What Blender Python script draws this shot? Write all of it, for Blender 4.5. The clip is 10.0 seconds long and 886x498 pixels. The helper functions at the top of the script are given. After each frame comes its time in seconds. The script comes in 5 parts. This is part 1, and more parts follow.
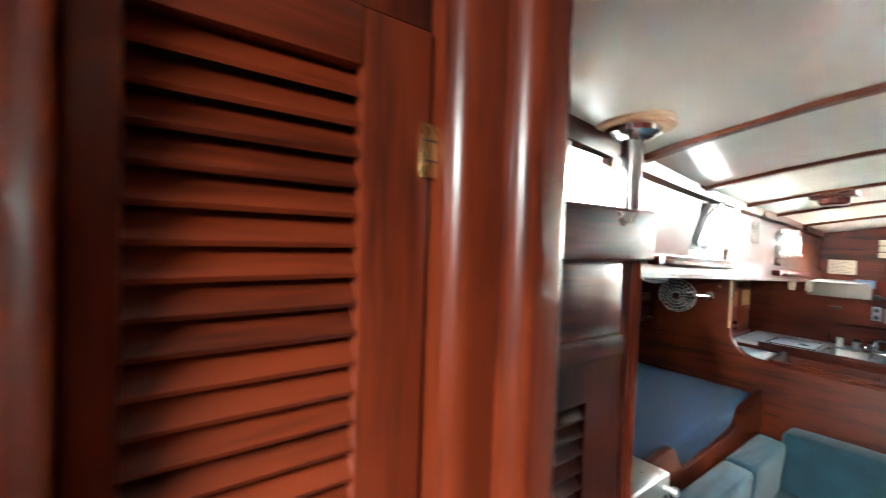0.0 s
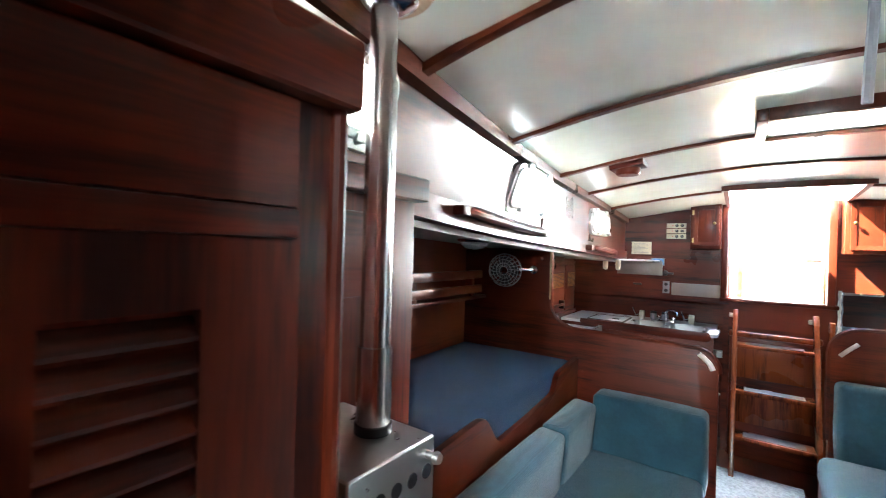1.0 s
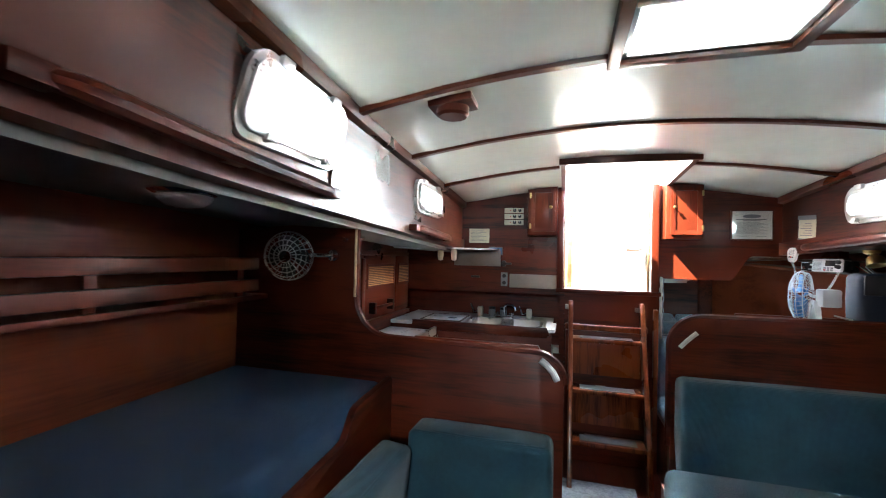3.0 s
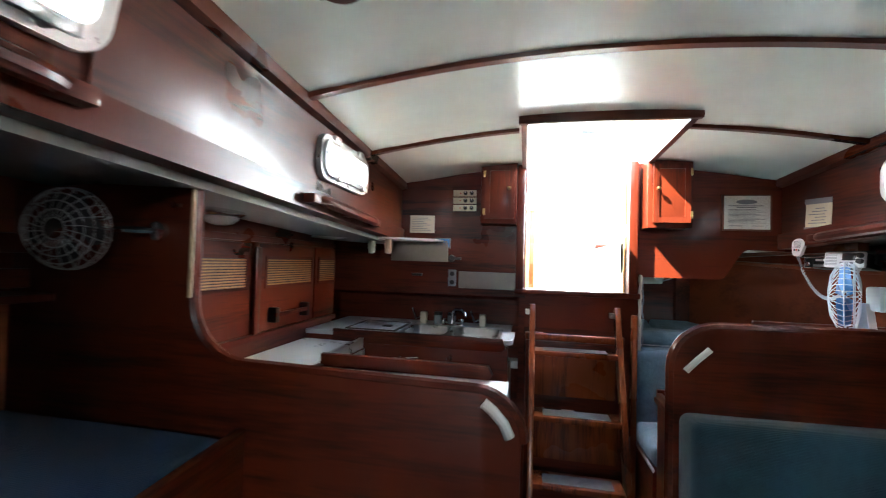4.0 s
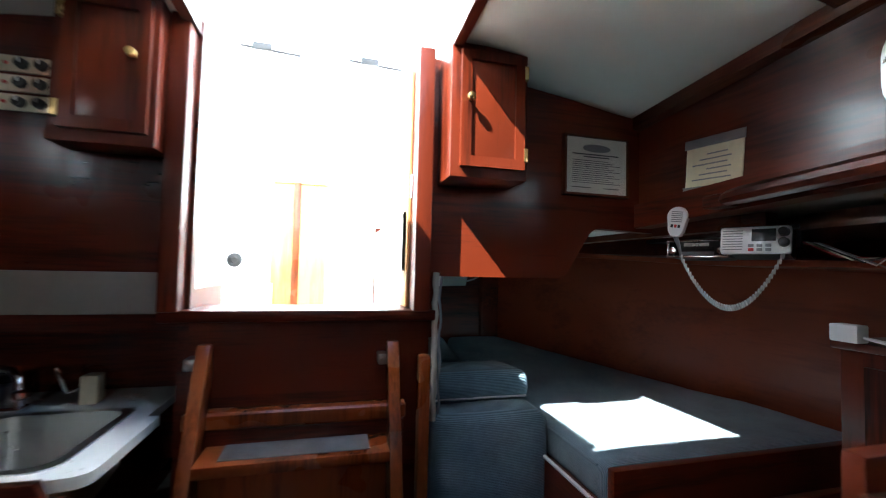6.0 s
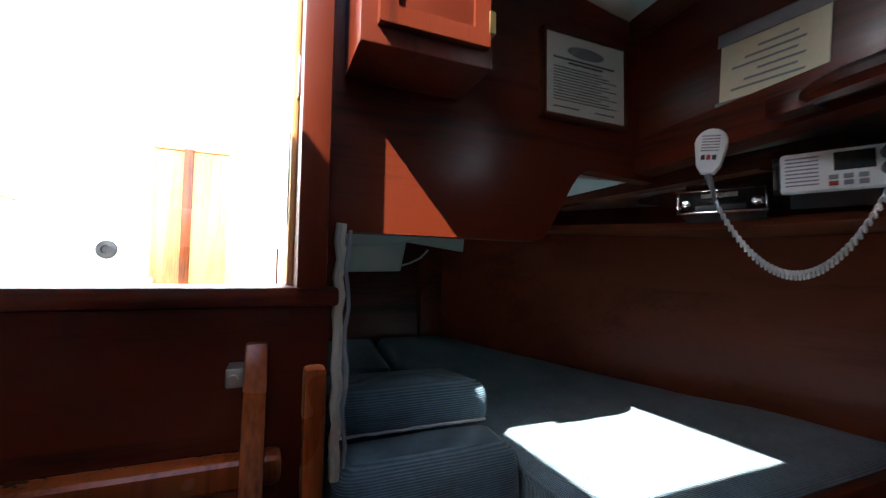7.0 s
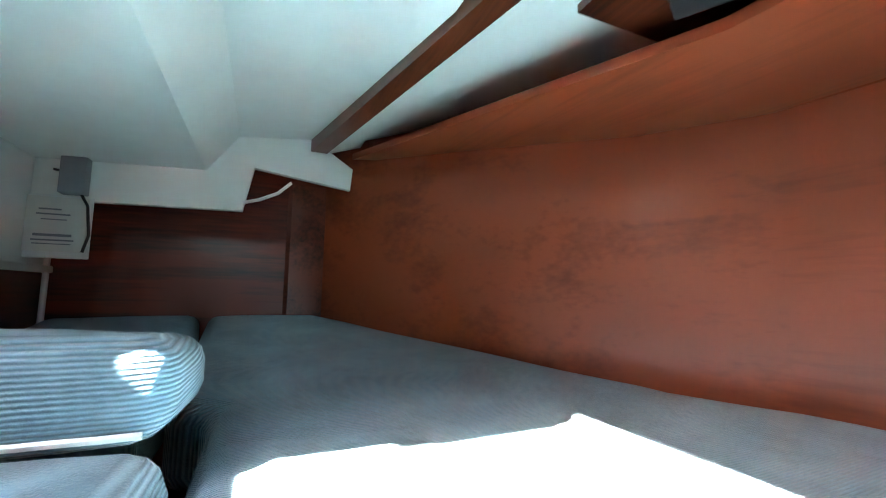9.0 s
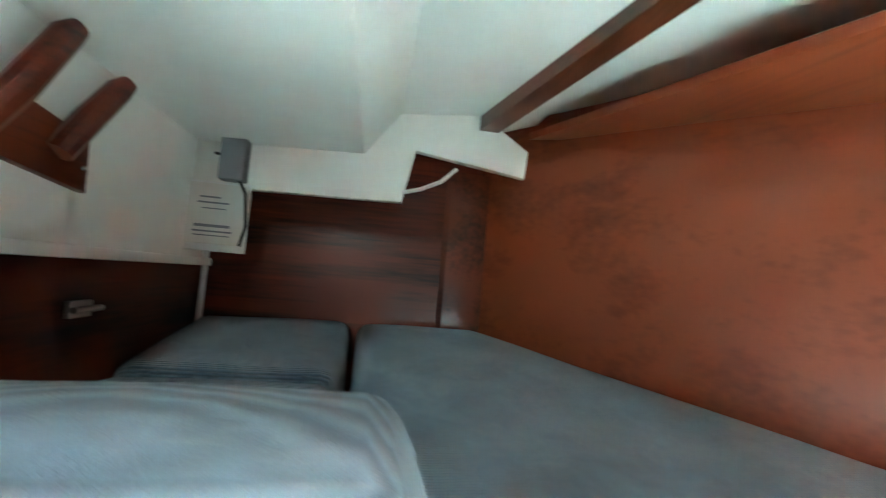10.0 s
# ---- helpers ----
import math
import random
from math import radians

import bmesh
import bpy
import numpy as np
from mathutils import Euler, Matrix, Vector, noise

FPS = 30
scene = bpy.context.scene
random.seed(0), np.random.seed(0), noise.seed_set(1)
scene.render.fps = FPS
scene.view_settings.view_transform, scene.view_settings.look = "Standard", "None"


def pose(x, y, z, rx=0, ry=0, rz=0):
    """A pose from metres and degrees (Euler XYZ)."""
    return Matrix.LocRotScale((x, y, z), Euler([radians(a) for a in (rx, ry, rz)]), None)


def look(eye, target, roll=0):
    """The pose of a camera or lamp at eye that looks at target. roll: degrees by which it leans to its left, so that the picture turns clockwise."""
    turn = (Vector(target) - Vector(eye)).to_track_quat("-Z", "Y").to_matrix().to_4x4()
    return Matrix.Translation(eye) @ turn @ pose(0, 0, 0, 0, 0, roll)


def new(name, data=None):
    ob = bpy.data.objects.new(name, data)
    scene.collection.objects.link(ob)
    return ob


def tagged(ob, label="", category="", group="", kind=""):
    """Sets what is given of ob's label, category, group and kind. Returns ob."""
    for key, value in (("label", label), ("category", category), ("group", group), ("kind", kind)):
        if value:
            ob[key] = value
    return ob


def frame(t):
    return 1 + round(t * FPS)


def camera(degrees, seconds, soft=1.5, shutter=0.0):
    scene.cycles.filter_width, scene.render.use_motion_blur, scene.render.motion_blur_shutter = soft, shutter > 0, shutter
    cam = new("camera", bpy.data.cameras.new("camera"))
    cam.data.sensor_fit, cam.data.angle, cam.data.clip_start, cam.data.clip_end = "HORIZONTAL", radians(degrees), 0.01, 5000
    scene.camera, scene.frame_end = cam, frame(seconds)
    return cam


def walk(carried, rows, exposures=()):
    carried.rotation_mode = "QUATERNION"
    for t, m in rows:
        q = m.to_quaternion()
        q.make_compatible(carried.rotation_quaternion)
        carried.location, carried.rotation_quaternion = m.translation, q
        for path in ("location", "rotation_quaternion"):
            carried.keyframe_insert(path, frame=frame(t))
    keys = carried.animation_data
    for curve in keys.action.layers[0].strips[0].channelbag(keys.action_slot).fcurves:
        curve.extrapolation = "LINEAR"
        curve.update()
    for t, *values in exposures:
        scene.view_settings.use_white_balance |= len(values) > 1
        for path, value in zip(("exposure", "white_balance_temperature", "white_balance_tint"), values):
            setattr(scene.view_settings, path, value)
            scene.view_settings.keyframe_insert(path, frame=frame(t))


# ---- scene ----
cam = camera(94.0, 10.0, soft=1.05, shutter=0.3)
PATH = [
    (0, (-0.186, 0.659, 1.567), (-1.788, 1.854, 1.507), 1.9),
    (0.5, (-0.163, 0.853, 1.478), (-1.497, 2.343, 1.467), 1.3),
    (1, (-0.176, 1.009, 1.396), (-1.350, 2.628, 1.398), 1.6),
    (1.5, (-0.219, 1.126, 1.369), (-1.263, 2.831, 1.377), 1.8),
    (2, (-0.237, 1.239, 1.356), (-1.079, 3.053, 1.379), 1.2),
    (2.5, (-0.251, 1.460, 1.342), (-0.890, 3.355, 1.360), 1.1),
    (4, (-0.243, 2.288, 1.250), (-0.639, 4.248, 1.308), 1.7),
    (4.5, (-0.179, 2.579, 1.255), (-0.311, 4.574, 1.305), 1.9),
    (5, (-0.135, 2.867, 1.272), (-0.154, 4.866, 1.321), 1.7),
    (5.5, (-0.037, 3.186, 1.252), (0.196, 5.171, 1.321), 1.6),
    (7, (0.215, 3.865, 1.142), (0.991, 5.705, 1.250), 0.9),
    (7.5, (0.278, 3.988, 1.087), (1.043, 5.831, 1.219), 1.1),
    (8, (0.360, 4.053, 1.070), (1.204, 5.860, 1.218), -0.0),
    (8.5, (0.552, 4.120, 1.023), (1.414, 5.917, 1.189), 0.5),
    (9, (0.705, 4.231, 0.956), (1.502, 6.053, 1.166), 0.9),
    (9.5, (0.702, 4.377, 0.948), (1.392, 6.241, 1.167), 3.0),
    (10, (0.613, 4.490, 0.994), (0.935, 6.458, 1.145), 4.7),
]
EXPOSURE = [(0, 5.6, 6500, 1), (0.5, 5.35, 6100, 3), (1.2, 5.3, 6100, 2), (2.0, 4.7, 6100, 2), (2.5, 4.45, 6100, 2), (4.0, 3.95, 6100, 2), (5.5, 3.2, 6000, 2), (7.0, 2.4, 6100, 4), (7.6, 3.95, 6000, 1), (8.1, 4.9, 5900, -4), (8.6, 5.6, 6000, -2), (9.2, 5.6, 6100, -1), (9.5, 5.75, 6200, -2), (10.0, 6.2, 6850, 0)]
walk(cam, [(t, look(eye, target, roll)) for t, eye, target, roll in PATH], EXPOSURE)

# ---- light ----
SUN_WAY = Vector((0.83, 0.44, -1.0))
world = bpy.data.worlds.new("world")
scene.world = world
world.use_nodes = True
wn = world.node_tree.nodes
sky = wn.new("ShaderNodeTexSky")
sky.sky_type = "NISHITA"
sky.sun_disc = False
sky.sun_elevation = radians(46.8)
sky.sun_rotation = math.atan2(-SUN_WAY.x, -SUN_WAY.y)
wn["Background"].inputs["Strength"].default_value = 0.12
world.node_tree.links.new(sky.outputs["Color"], wn["Background"].inputs["Color"])
sun_data = bpy.data.lights.new("sun", "SUN")
sun_data.energy, sun_data.angle, sun_data.color = 5.0, radians(0.5), (1.0, 0.95, 0.87)
sun = new("sun", sun_data)
sun.rotation_mode = "QUATERNION"
sun.rotation_quaternion = SUN_WAY.to_track_quat("-Z", "Y")
sun.location = (-3, -2, 6)


def sky_light(name, at, target, w, h, power, spread=115):
    d = bpy.data.lights.new(name, "AREA")
    d.shape, d.size, d.size_y, d.energy, d.color = "RECTANGLE", w, h, power, (0.93, 0.97, 1.0)
    d.spread = radians(spread)
    o = new(name, d)
    o.matrix_world = look(at, target)
    return o


# daylight down the fore hatch
sky_light("fore_hatch_daylight", (-0.02, -0.30, 1.90), (-0.5, 0.55, 1.2), 0.36, 0.30, 0.95, 130)


# ---- materials ----
def mat(name, rgb, rough=0.5, metal=0.0, coat=0.0, var=0.15, scale=12.0, bump=0.0, bump_scale=80.0, stretch=(1, 1, 1), spec=0.5, rnd=0.0):
    """A surface with stains at two scales, fine relief and uneven gloss."""
    m = bpy.data.materials.new(name)
    m.use_nodes = True
    n, l = m.node_tree.nodes, m.node_tree.links
    b = n["Principled BSDF"]
    b.inputs["Metallic"].default_value, b.inputs["Coat Weight"].default_value = metal, coat
    b.inputs["Coat Roughness"].default_value = 0.12
    b.inputs["Specular IOR Level"].default_value = spec
    tc, mp = n.new("ShaderNodeTexCoord"), n.new("ShaderNodeMapping")
    mp.inputs["Scale"].default_value = stretch
    l.new(tc.outputs["Object"], mp.inputs["Vector"])
    fac = []
    for s in (scale, scale * 7):
        t = n.new("ShaderNodeTexNoise")
        t.inputs["Scale"].default_value, t.inputs["Detail"].default_value = s, 5
        l.new(mp.outputs["Vector"], t.inputs["Vector"])
        fac.append(t)
    mx = n.new("ShaderNodeMath")
    mx.operation = "MULTIPLY_ADD"
    mx.inputs[1].default_value = 0.4
    l.new(fac[1].outputs["Fac"], mx.inputs[0])
    l.new(fac[0].outputs["Fac"], mx.inputs[2])
    r = n.new("ShaderNodeValToRGB")
    r.color_ramp.elements[0].position, r.color_ramp.elements[1].position = 0.45, 0.95
    r.color_ramp.elements[0].color = tuple(c * (1 - var) for c in rgb) + (1,)
    r.color_ramp.elements[1].color = tuple(min(1, c * (1 + var)) for c in rgb) + (1,)
    l.new(mx.outputs[0], r.inputs["Fac"])
    col = r.outputs["Color"]
    if rnd:
        oi, hsv = n.new("ShaderNodeObjectInfo"), n.new("ShaderNodeHueSaturation")
        mr = n.new("ShaderNodeMapRange")
        mr.inputs["To Min"].default_value, mr.inputs["To Max"].default_value = 1 - rnd, 1 + rnd
        l.new(oi.outputs["Random"], mr.inputs["Value"])
        l.new(mr.outputs["Result"], hsv.inputs["Value"])
        l.new(col, hsv.inputs["Color"])
        col = hsv.outputs["Color"]
    l.new(col, b.inputs["Base Color"])
    rr = n.new("ShaderNodeMapRange")
    rr.inputs["From Min"].default_value, rr.inputs["From Max"].default_value = 0.4, 1.0
    rr.inputs["To Min"].default_value, rr.inputs["To Max"].default_value = max(0.02, rough * 0.8), min(1, rough * 1.25)
    l.new(mx.outputs[0], rr.inputs["Value"])
    l.new(rr.outputs["Result"], b.inputs["Roughness"])
    if bump:
        t = n.new("ShaderNodeTexNoise")
        t.inputs["Scale"].default_value, t.inputs["Detail"].default_value = bump_scale, 4
        l.new(mp.outputs["Vector"], t.inputs["Vector"])
        bp = n.new("ShaderNodeBump")
        bp.inputs["Strength"].default_value, bp.inputs["Distance"].default_value = bump, 0.002
        l.new(t.outputs["Fac"], bp.inputs["Height"])
        l.new(bp.outputs["Normal"], b.inputs["Normal"])
    return m


def wood(name, dark, light, along="y", rough=0.36, coat=0.17, bump=0.25, rnd=0.12, density=1.0):
    """Varnished timber: long streaked grain, rings, pores."""
    m = bpy.data.materials.new(name)
    m.use_nodes = True
    n, l = m.node_tree.nodes, m.node_tree.links
    b = n["Principled BSDF"]
    b.inputs["Coat Weight"].default_value, b.inputs["Coat Roughness"].default_value = coat, 0.18
    b.inputs["Specular IOR Level"].default_value = 0.28
    tc, mp = n.new("ShaderNodeTexCoord"), n.new("ShaderNodeMapping")
    st = {"x": (0.07, 1, 1), "y": (1, 0.07, 1), "z": (1, 1, 0.07)}[along]
    mp.inputs["Scale"].default_value = tuple(density * s for s in st)
    oi = n.new("ShaderNodeObjectInfo")
    l.new(tc.outputs["Object"], mp.inputs["Vector"])
    sh = n.new("ShaderNodeVectorMath")
    sh.operation = "MULTIPLY_ADD"
    sc = n.new("ShaderNodeCombineXYZ")
    for k in range(3):
        l.new(oi.outputs["Random"], sc.inputs[k])
    l.new(sc.outputs[0], sh.inputs[0])
    sh.inputs[1].default_value = (7.3, 4.1, 5.7)
    l.new(mp.outputs["Vector"], sh.inputs[2])
    big, fine = n.new("ShaderNodeTexNoise"), n.new("ShaderNodeTexNoise")
    big.inputs["Scale"].default_value, big.inputs["Detail"].default_value, big.inputs["Distortion"].default_value = 14, 6, 0.8
    fine.inputs["Scale"].default_value, fine.inputs["Detail"].default_value = 160, 6
    blot = n.new("ShaderNodeTexNoise")
    blot.inputs["Scale"].default_value, blot.inputs["Detail"].default_value = 3.0, 3
    l.new(tc.outputs["Object"], blot.inputs["Vector"])
    for t in (big, fine):
        l.new(sh.outputs[0], t.inputs["Vector"])
    a = n.new("ShaderNodeMath")
    a.operation = "MULTIPLY_ADD"
    a.inputs[1].default_value = 0.45
    l.new(fine.outputs["Fac"], a.inputs[0])
    l.new(big.outputs["Fac"], a.inputs[2])
    a2 = n.new("ShaderNodeMath")
    a2.operation = "MULTIPLY_ADD"
    a2.inputs[1].default_value = 0.5
    l.new(blot.outputs["Fac"], a2.inputs[0])
    l.new(a.outputs[0], a2.inputs[2])
    r = n.new("ShaderNodeValToRGB")
    e = r.color_ramp.elements
    e[0].position, e[1].position = 0.72, 1.2
    e[0].color, e[1].color = (*dark, 1), (*light, 1)
    l.new(a2.outputs[0], r.inputs["Fac"])
    hsv, mr = n.new("ShaderNodeHueSaturation"), n.new("ShaderNodeMapRange")
    mr.inputs["To Min"].default_value, mr.inputs["To Max"].default_value = 1 - rnd, 1 + rnd
    l.new(oi.outputs["Random"], mr.inputs["Value"])
    l.new(mr.outputs["Result"], hsv.inputs["Value"])
    l.new(r.outputs["Color"], hsv.inputs["Color"])
    l.new(hsv.outputs["Color"], b.inputs["Base Color"])
    rr = n.new("ShaderNodeMapRange")
    rr.inputs["From Min"].default_value, rr.inputs["From Max"].default_value = 0.3, 0.7
    rr.inputs["To Min"].default_value, rr.inputs["To Max"].default_value = rough * 0.75, rough * 1.3
    l.new(blot.outputs["Fac"], rr.inputs["Value"])
    l.new(rr.outputs["Result"], b.inputs["Roughness"])
    bp = n.new("ShaderNodeBump")
    bp.inputs["Strength"].default_value, bp.inputs["Distance"].default_value = bump, 0.0008
    l.new(a.outputs[0], bp.inputs["Height"])
    l.new(bp.outputs["Normal"], b.inputs["Normal"])
    return m


def cloth(name, rgb, rib_axis=None, pitch=0.006, sheen=0.3, cord=1.0):
    """Upholstery: worn pile, with cords across rib_axis where it is corduroy."""
    m = mat(name, rgb, rough=0.9, var=0.3, scale=9, bump=0.35, bump_scale=420, spec=0.15)
    n, l = m.node_tree.nodes, m.node_tree.links
    b = n["Principled BSDF"]
    b.inputs["Sheen Weight"].default_value = sheen
    b.inputs["Sheen Roughness"].default_value = 0.5
    if rib_axis:
        tc, w = n.new("ShaderNodeTexCoord"), n.new("ShaderNodeTexWave")
        w.bands_direction = rib_axis
        w.inputs["Scale"].default_value = 2 * math.pi / (20 * pitch)
        w.inputs["Distortion"].default_value, w.inputs["Detail"].default_value = 0.6, 2
        w.inputs["Detail Scale"].default_value = 6
        l.new(tc.outputs["Object"], w.inputs["Vector"])
        mx = n.new("ShaderNodeMix")
        mx.data_type, mx.blend_type = "RGBA", "MULTIPLY"
        mx.inputs["Factor"].default_value = (0.55 if rib_axis == "Z" else 0.3) * cord
        src = b.inputs["Base Color"].links[0].from_socket
        l.new(src, mx.inputs["A"])
        l.new(w.outputs["Color"], mx.inputs["B"])
        l.new(mx.outputs["Result"], b.inputs["Base Color"])
        bp = n.new("ShaderNodeBump")
        bp.inputs["Strength"].default_value, bp.inputs["Distance"].default_value = 0.7 * cord, 0.003
        l.new(w.outputs["Fac"], bp.inputs["Height"])
        l.new(b.inputs["Normal"].links[0].from_socket, bp.inputs["Normal"])
        l.new(bp.outputs["Normal"], b.inputs["Normal"])
    return m


def glass(name, rgb=(1, 1, 1), rough=0.0):
    m = bpy.data.materials.new(name)
    m.use_nodes = True
    b = m.node_tree.nodes["Principled BSDF"]
    b.inputs["Base Color"].default_value = (*rgb, 1)
    b.inputs["Transmission Weight"].default_value, b.inputs["Roughness"].default_value, b.inputs["IOR"].default_value = 1.0, rough, 1.45
    return m


DARK, LIGHT = (0.019, 0.0028, 0.0013), (0.110, 0.0155, 0.0045)
MAH_X = wood("mahogany_across", DARK, LIGHT, "x")
MAH_Y = wood("mahogany_along", DARK, LIGHT, "y")
MAH_Z = wood("mahogany_upright", DARK, LIGHT, "z")
PLY_Y = wood("mahogany_panelling", (0.022, 0.0042, 0.0022), (0.115, 0.022, 0.008), "y", rough=0.34, coat=0.55, density=0.7)
HULL_WOOD = wood("hull_lining_wood", (0.125, 0.0225, 0.0082), (0.225, 0.044, 0.0155), "y", rough=0.42, coat=0.12, bump=0.05, density=0.55)
TRIM = wood("dark_trim", (0.04, 0.010, 0.005), (0.13, 0.032, 0.012), "y", rough=0.32)
TRIM_X = wood("dark_trim_across", (0.04, 0.010, 0.005), (0.13, 0.032, 0.012), "x", rough=0.32)
TEAK = wood("teak", (0.32, 0.15, 0.05), (0.62, 0.34, 0.13), "z", rough=0.5, coat=0.1)
PALE = wood("pale_edge_wood", (0.35, 0.22, 0.12), (0.6, 0.42, 0.26), "y", rough=0.4, coat=0.3)
LADDER = wood("ladder_wood", (0.04, 0.008, 0.003), (0.21, 0.046, 0.012), "z", rough=0.28)
LINER = mat("painted_headliner", (0.82, 0.83, 0.74), rough=0.22, var=0.05, scale=2.5, bump=0.12, bump_scale=30)
GEL = mat("white_gelcoat", (0.80, 0.81, 0.77), rough=0.4, var=0.06, scale=3, bump=0.15, bump_scale=60)
# low grey puts the shadow under the side deck into the paint colour
DECKHEAD = mat("shade_grey_deckhead", (0.20, 0.205, 0.19), rough=0.5, var=0.1, scale=4, bump=0.2)
FORMICA = mat("white_laminate", (0.74, 0.75, 0.74), rough=0.3, var=0.05, scale=8)
CREAM = mat("cream_plastic", (0.66, 0.60, 0.45), rough=0.4, var=0.08)
WHITE = mat("white_plastic", (0.75, 0.76, 0.77), rough=0.35, var=0.05)
BEIGE = mat("dull_laminate", (0.24, 0.21, 0.17), rough=0.45, var=0.1)
GREY = mat("grey_plastic", (0.22, 0.23, 0.25), rough=0.45, var=0.08)
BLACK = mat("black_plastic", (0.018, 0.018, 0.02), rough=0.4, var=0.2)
NAVY = mat("navy_cover", (0.015, 0.02, 0.04), rough=0.6, var=0.25)
BLUE = mat("blue_plastic", (0.10, 0.30, 0.62), rough=0.35, var=0.1)
FAN_BLUE = mat("blue_fan_blade", (0.10, 0.28, 0.60), rough=0.3, var=0.08)
STEEL = mat("brushed_steel", (0.62, 0.62, 0.60), rough=0.3, metal=1.0, var=0.05, scale=10, bump=0.02, bump_scale=200)
PIPE = mat("polished_flue_steel", (0.6, 0.6, 0.58), rough=0.24, metal=1.0, var=0.06, scale=6)
CHROME = mat("chrome", (0.75, 0.75, 0.76), rough=0.1, metal=1.0, var=0.06)
ALLOY = mat("port_frame_alloy", (0.66, 0.67, 0.66), rough=0.3, metal=0.75, var=0.12, scale=20)
BRASS = mat("brass", (0.55, 0.40, 0.17), rough=0.3, metal=1.0, var=0.15)
PAPER = mat("paper", (0.72, 0.71, 0.66), rough=0.75, var=0.05)
YELLOWED = mat("yellowed_paper", (0.70, 0.66, 0.48), rough=0.5, var=0.1)
INK = mat("ink", (0.06, 0.06, 0.07), rough=0.7)
LINE = mat("brown_inlay", (0.045, 0.018, 0.010), rough=0.4)
CARPET = mat("grey_carpet", (0.36, 0.36, 0.36), rough=0.95, var=0.35, scale=60, bump=0.9, bump_scale=300, spec=0.1)
BLUE_CLOTH = cloth("teal_corduroy", (0.032, 0.088, 0.122), "Y", 0.004)
BLUE_FACE = cloth("teal_corduroy_face", (0.032, 0.088, 0.122), "Z", 0.0032, cord=0.4)
BERTH_CLOTH = cloth("navy_corduroy", (0.014, 0.040, 0.095), "Y", 0.005, 0.08)
QUARTER_CLOTH = cloth("slate_corduroy", (0.18, 0.28, 0.35), "Y", 0.004)
QUARTER_FACE = cloth("slate_corduroy_face", (0.18, 0.28, 0.35), "Z", 0.0041, cord=0.8)
NONSKID = mat("worn_nonskid", (0.11, 0.11, 0.12), rough=0.35, var=0.4, scale=25, bump=0.2, bump_scale=300)
CANE = mat("woven_cane", (0.42, 0.24, 0.09), rough=0.6, var=0.25, scale=40)
VINYL = mat("yellowed_vinyl", (0.55, 0.52, 0.44), rough=0.5, var=0.15)
ORANGE = mat("orange_paint", (0.6, 0.17, 0.04), rough=0.5)
RED = mat("red_plastic", (0.5, 0.03, 0.03), rough=0.4)
LENS = glass("clear_glass")
FROST = glass("hatch_acrylic", (0.95, 0.97, 1.0), 0.3)
SCREEN = mat("dark_display", (0.03, 0.035, 0.035), rough=0.1)


# ---- building helpers ----
def smooth(me, angle=35):
    me.shade_smooth()
    me.set_sharp_from_angle(angle=radians(angle))


def root_of(ob):
    while ob.parent:
        ob = ob.parent
    return ob


def part(name, bm, material, parent, label="", kind=""):
    base = root_of(parent).location
    bmesh.ops.translate(bm, verts=bm.verts, vec=-base)
    bmesh.ops.recalc_face_normals(bm, faces=bm.faces)
    me = bpy.data.meshes.new(name)
    bm.to_mesh(me)
    bm.free()
    smooth(me)
    me.materials.append(material)
    ob = new(name, me)
    ob.parent = parent
    return tagged(ob, label, kind=kind)


def thing(name, at, label, category, group="", kind=""):
    ob = new(name)
    ob.empty_display_size = 0.05
    ob.location = at
    return tagged(ob, label, category, group, kind)


def solid(name, bm, material, at, label, category, group="", kind=""):
    """A thing that is one mesh."""
    base = Vector(at)
    bmesh.ops.translate(bm, verts=bm.verts, vec=-base)
    bmesh.ops.recalc_face_normals(bm, faces=bm.faces)
    me = bpy.data.meshes.new(name)
    bm.to_mesh(me)
    bm.free()
    smooth(me)
    me.materials.append(material)
    ob = new(name, me)
    ob.location = base
    return tagged(ob, label, category, group, kind)


def box(x0, x1, y0, y1, z0, z1, bevel=0.003, seg=2, m=None):
    bm = bmesh.new()
    bmesh.ops.create_cube(bm, size=1.0)
    for v in bm.verts:
        v.co = Vector(((x0 + x1) / 2 + v.co.x * (x1 - x0), (y0 + y1) / 2 + v.co.y * (y1 - y0), (z0 + z1) / 2 + v.co.z * (z1 - z0)))
    if bevel:
        bmesh.ops.bevel(bm, geom=bm.edges[:], offset=bevel, segments=seg, profile=0.6, affect="EDGES")
    if m is not None:
        bmesh.ops.transform(bm, matrix=m, verts=bm.verts)
    return bm


def join(*bms):
    out = bmesh.new()
    for b in bms:
        me = bpy.data.meshes.new("tmp")
        b.to_mesh(me)
        b.free()
        out.from_mesh(me)
        bpy.data.meshes.remove(me)
    return out


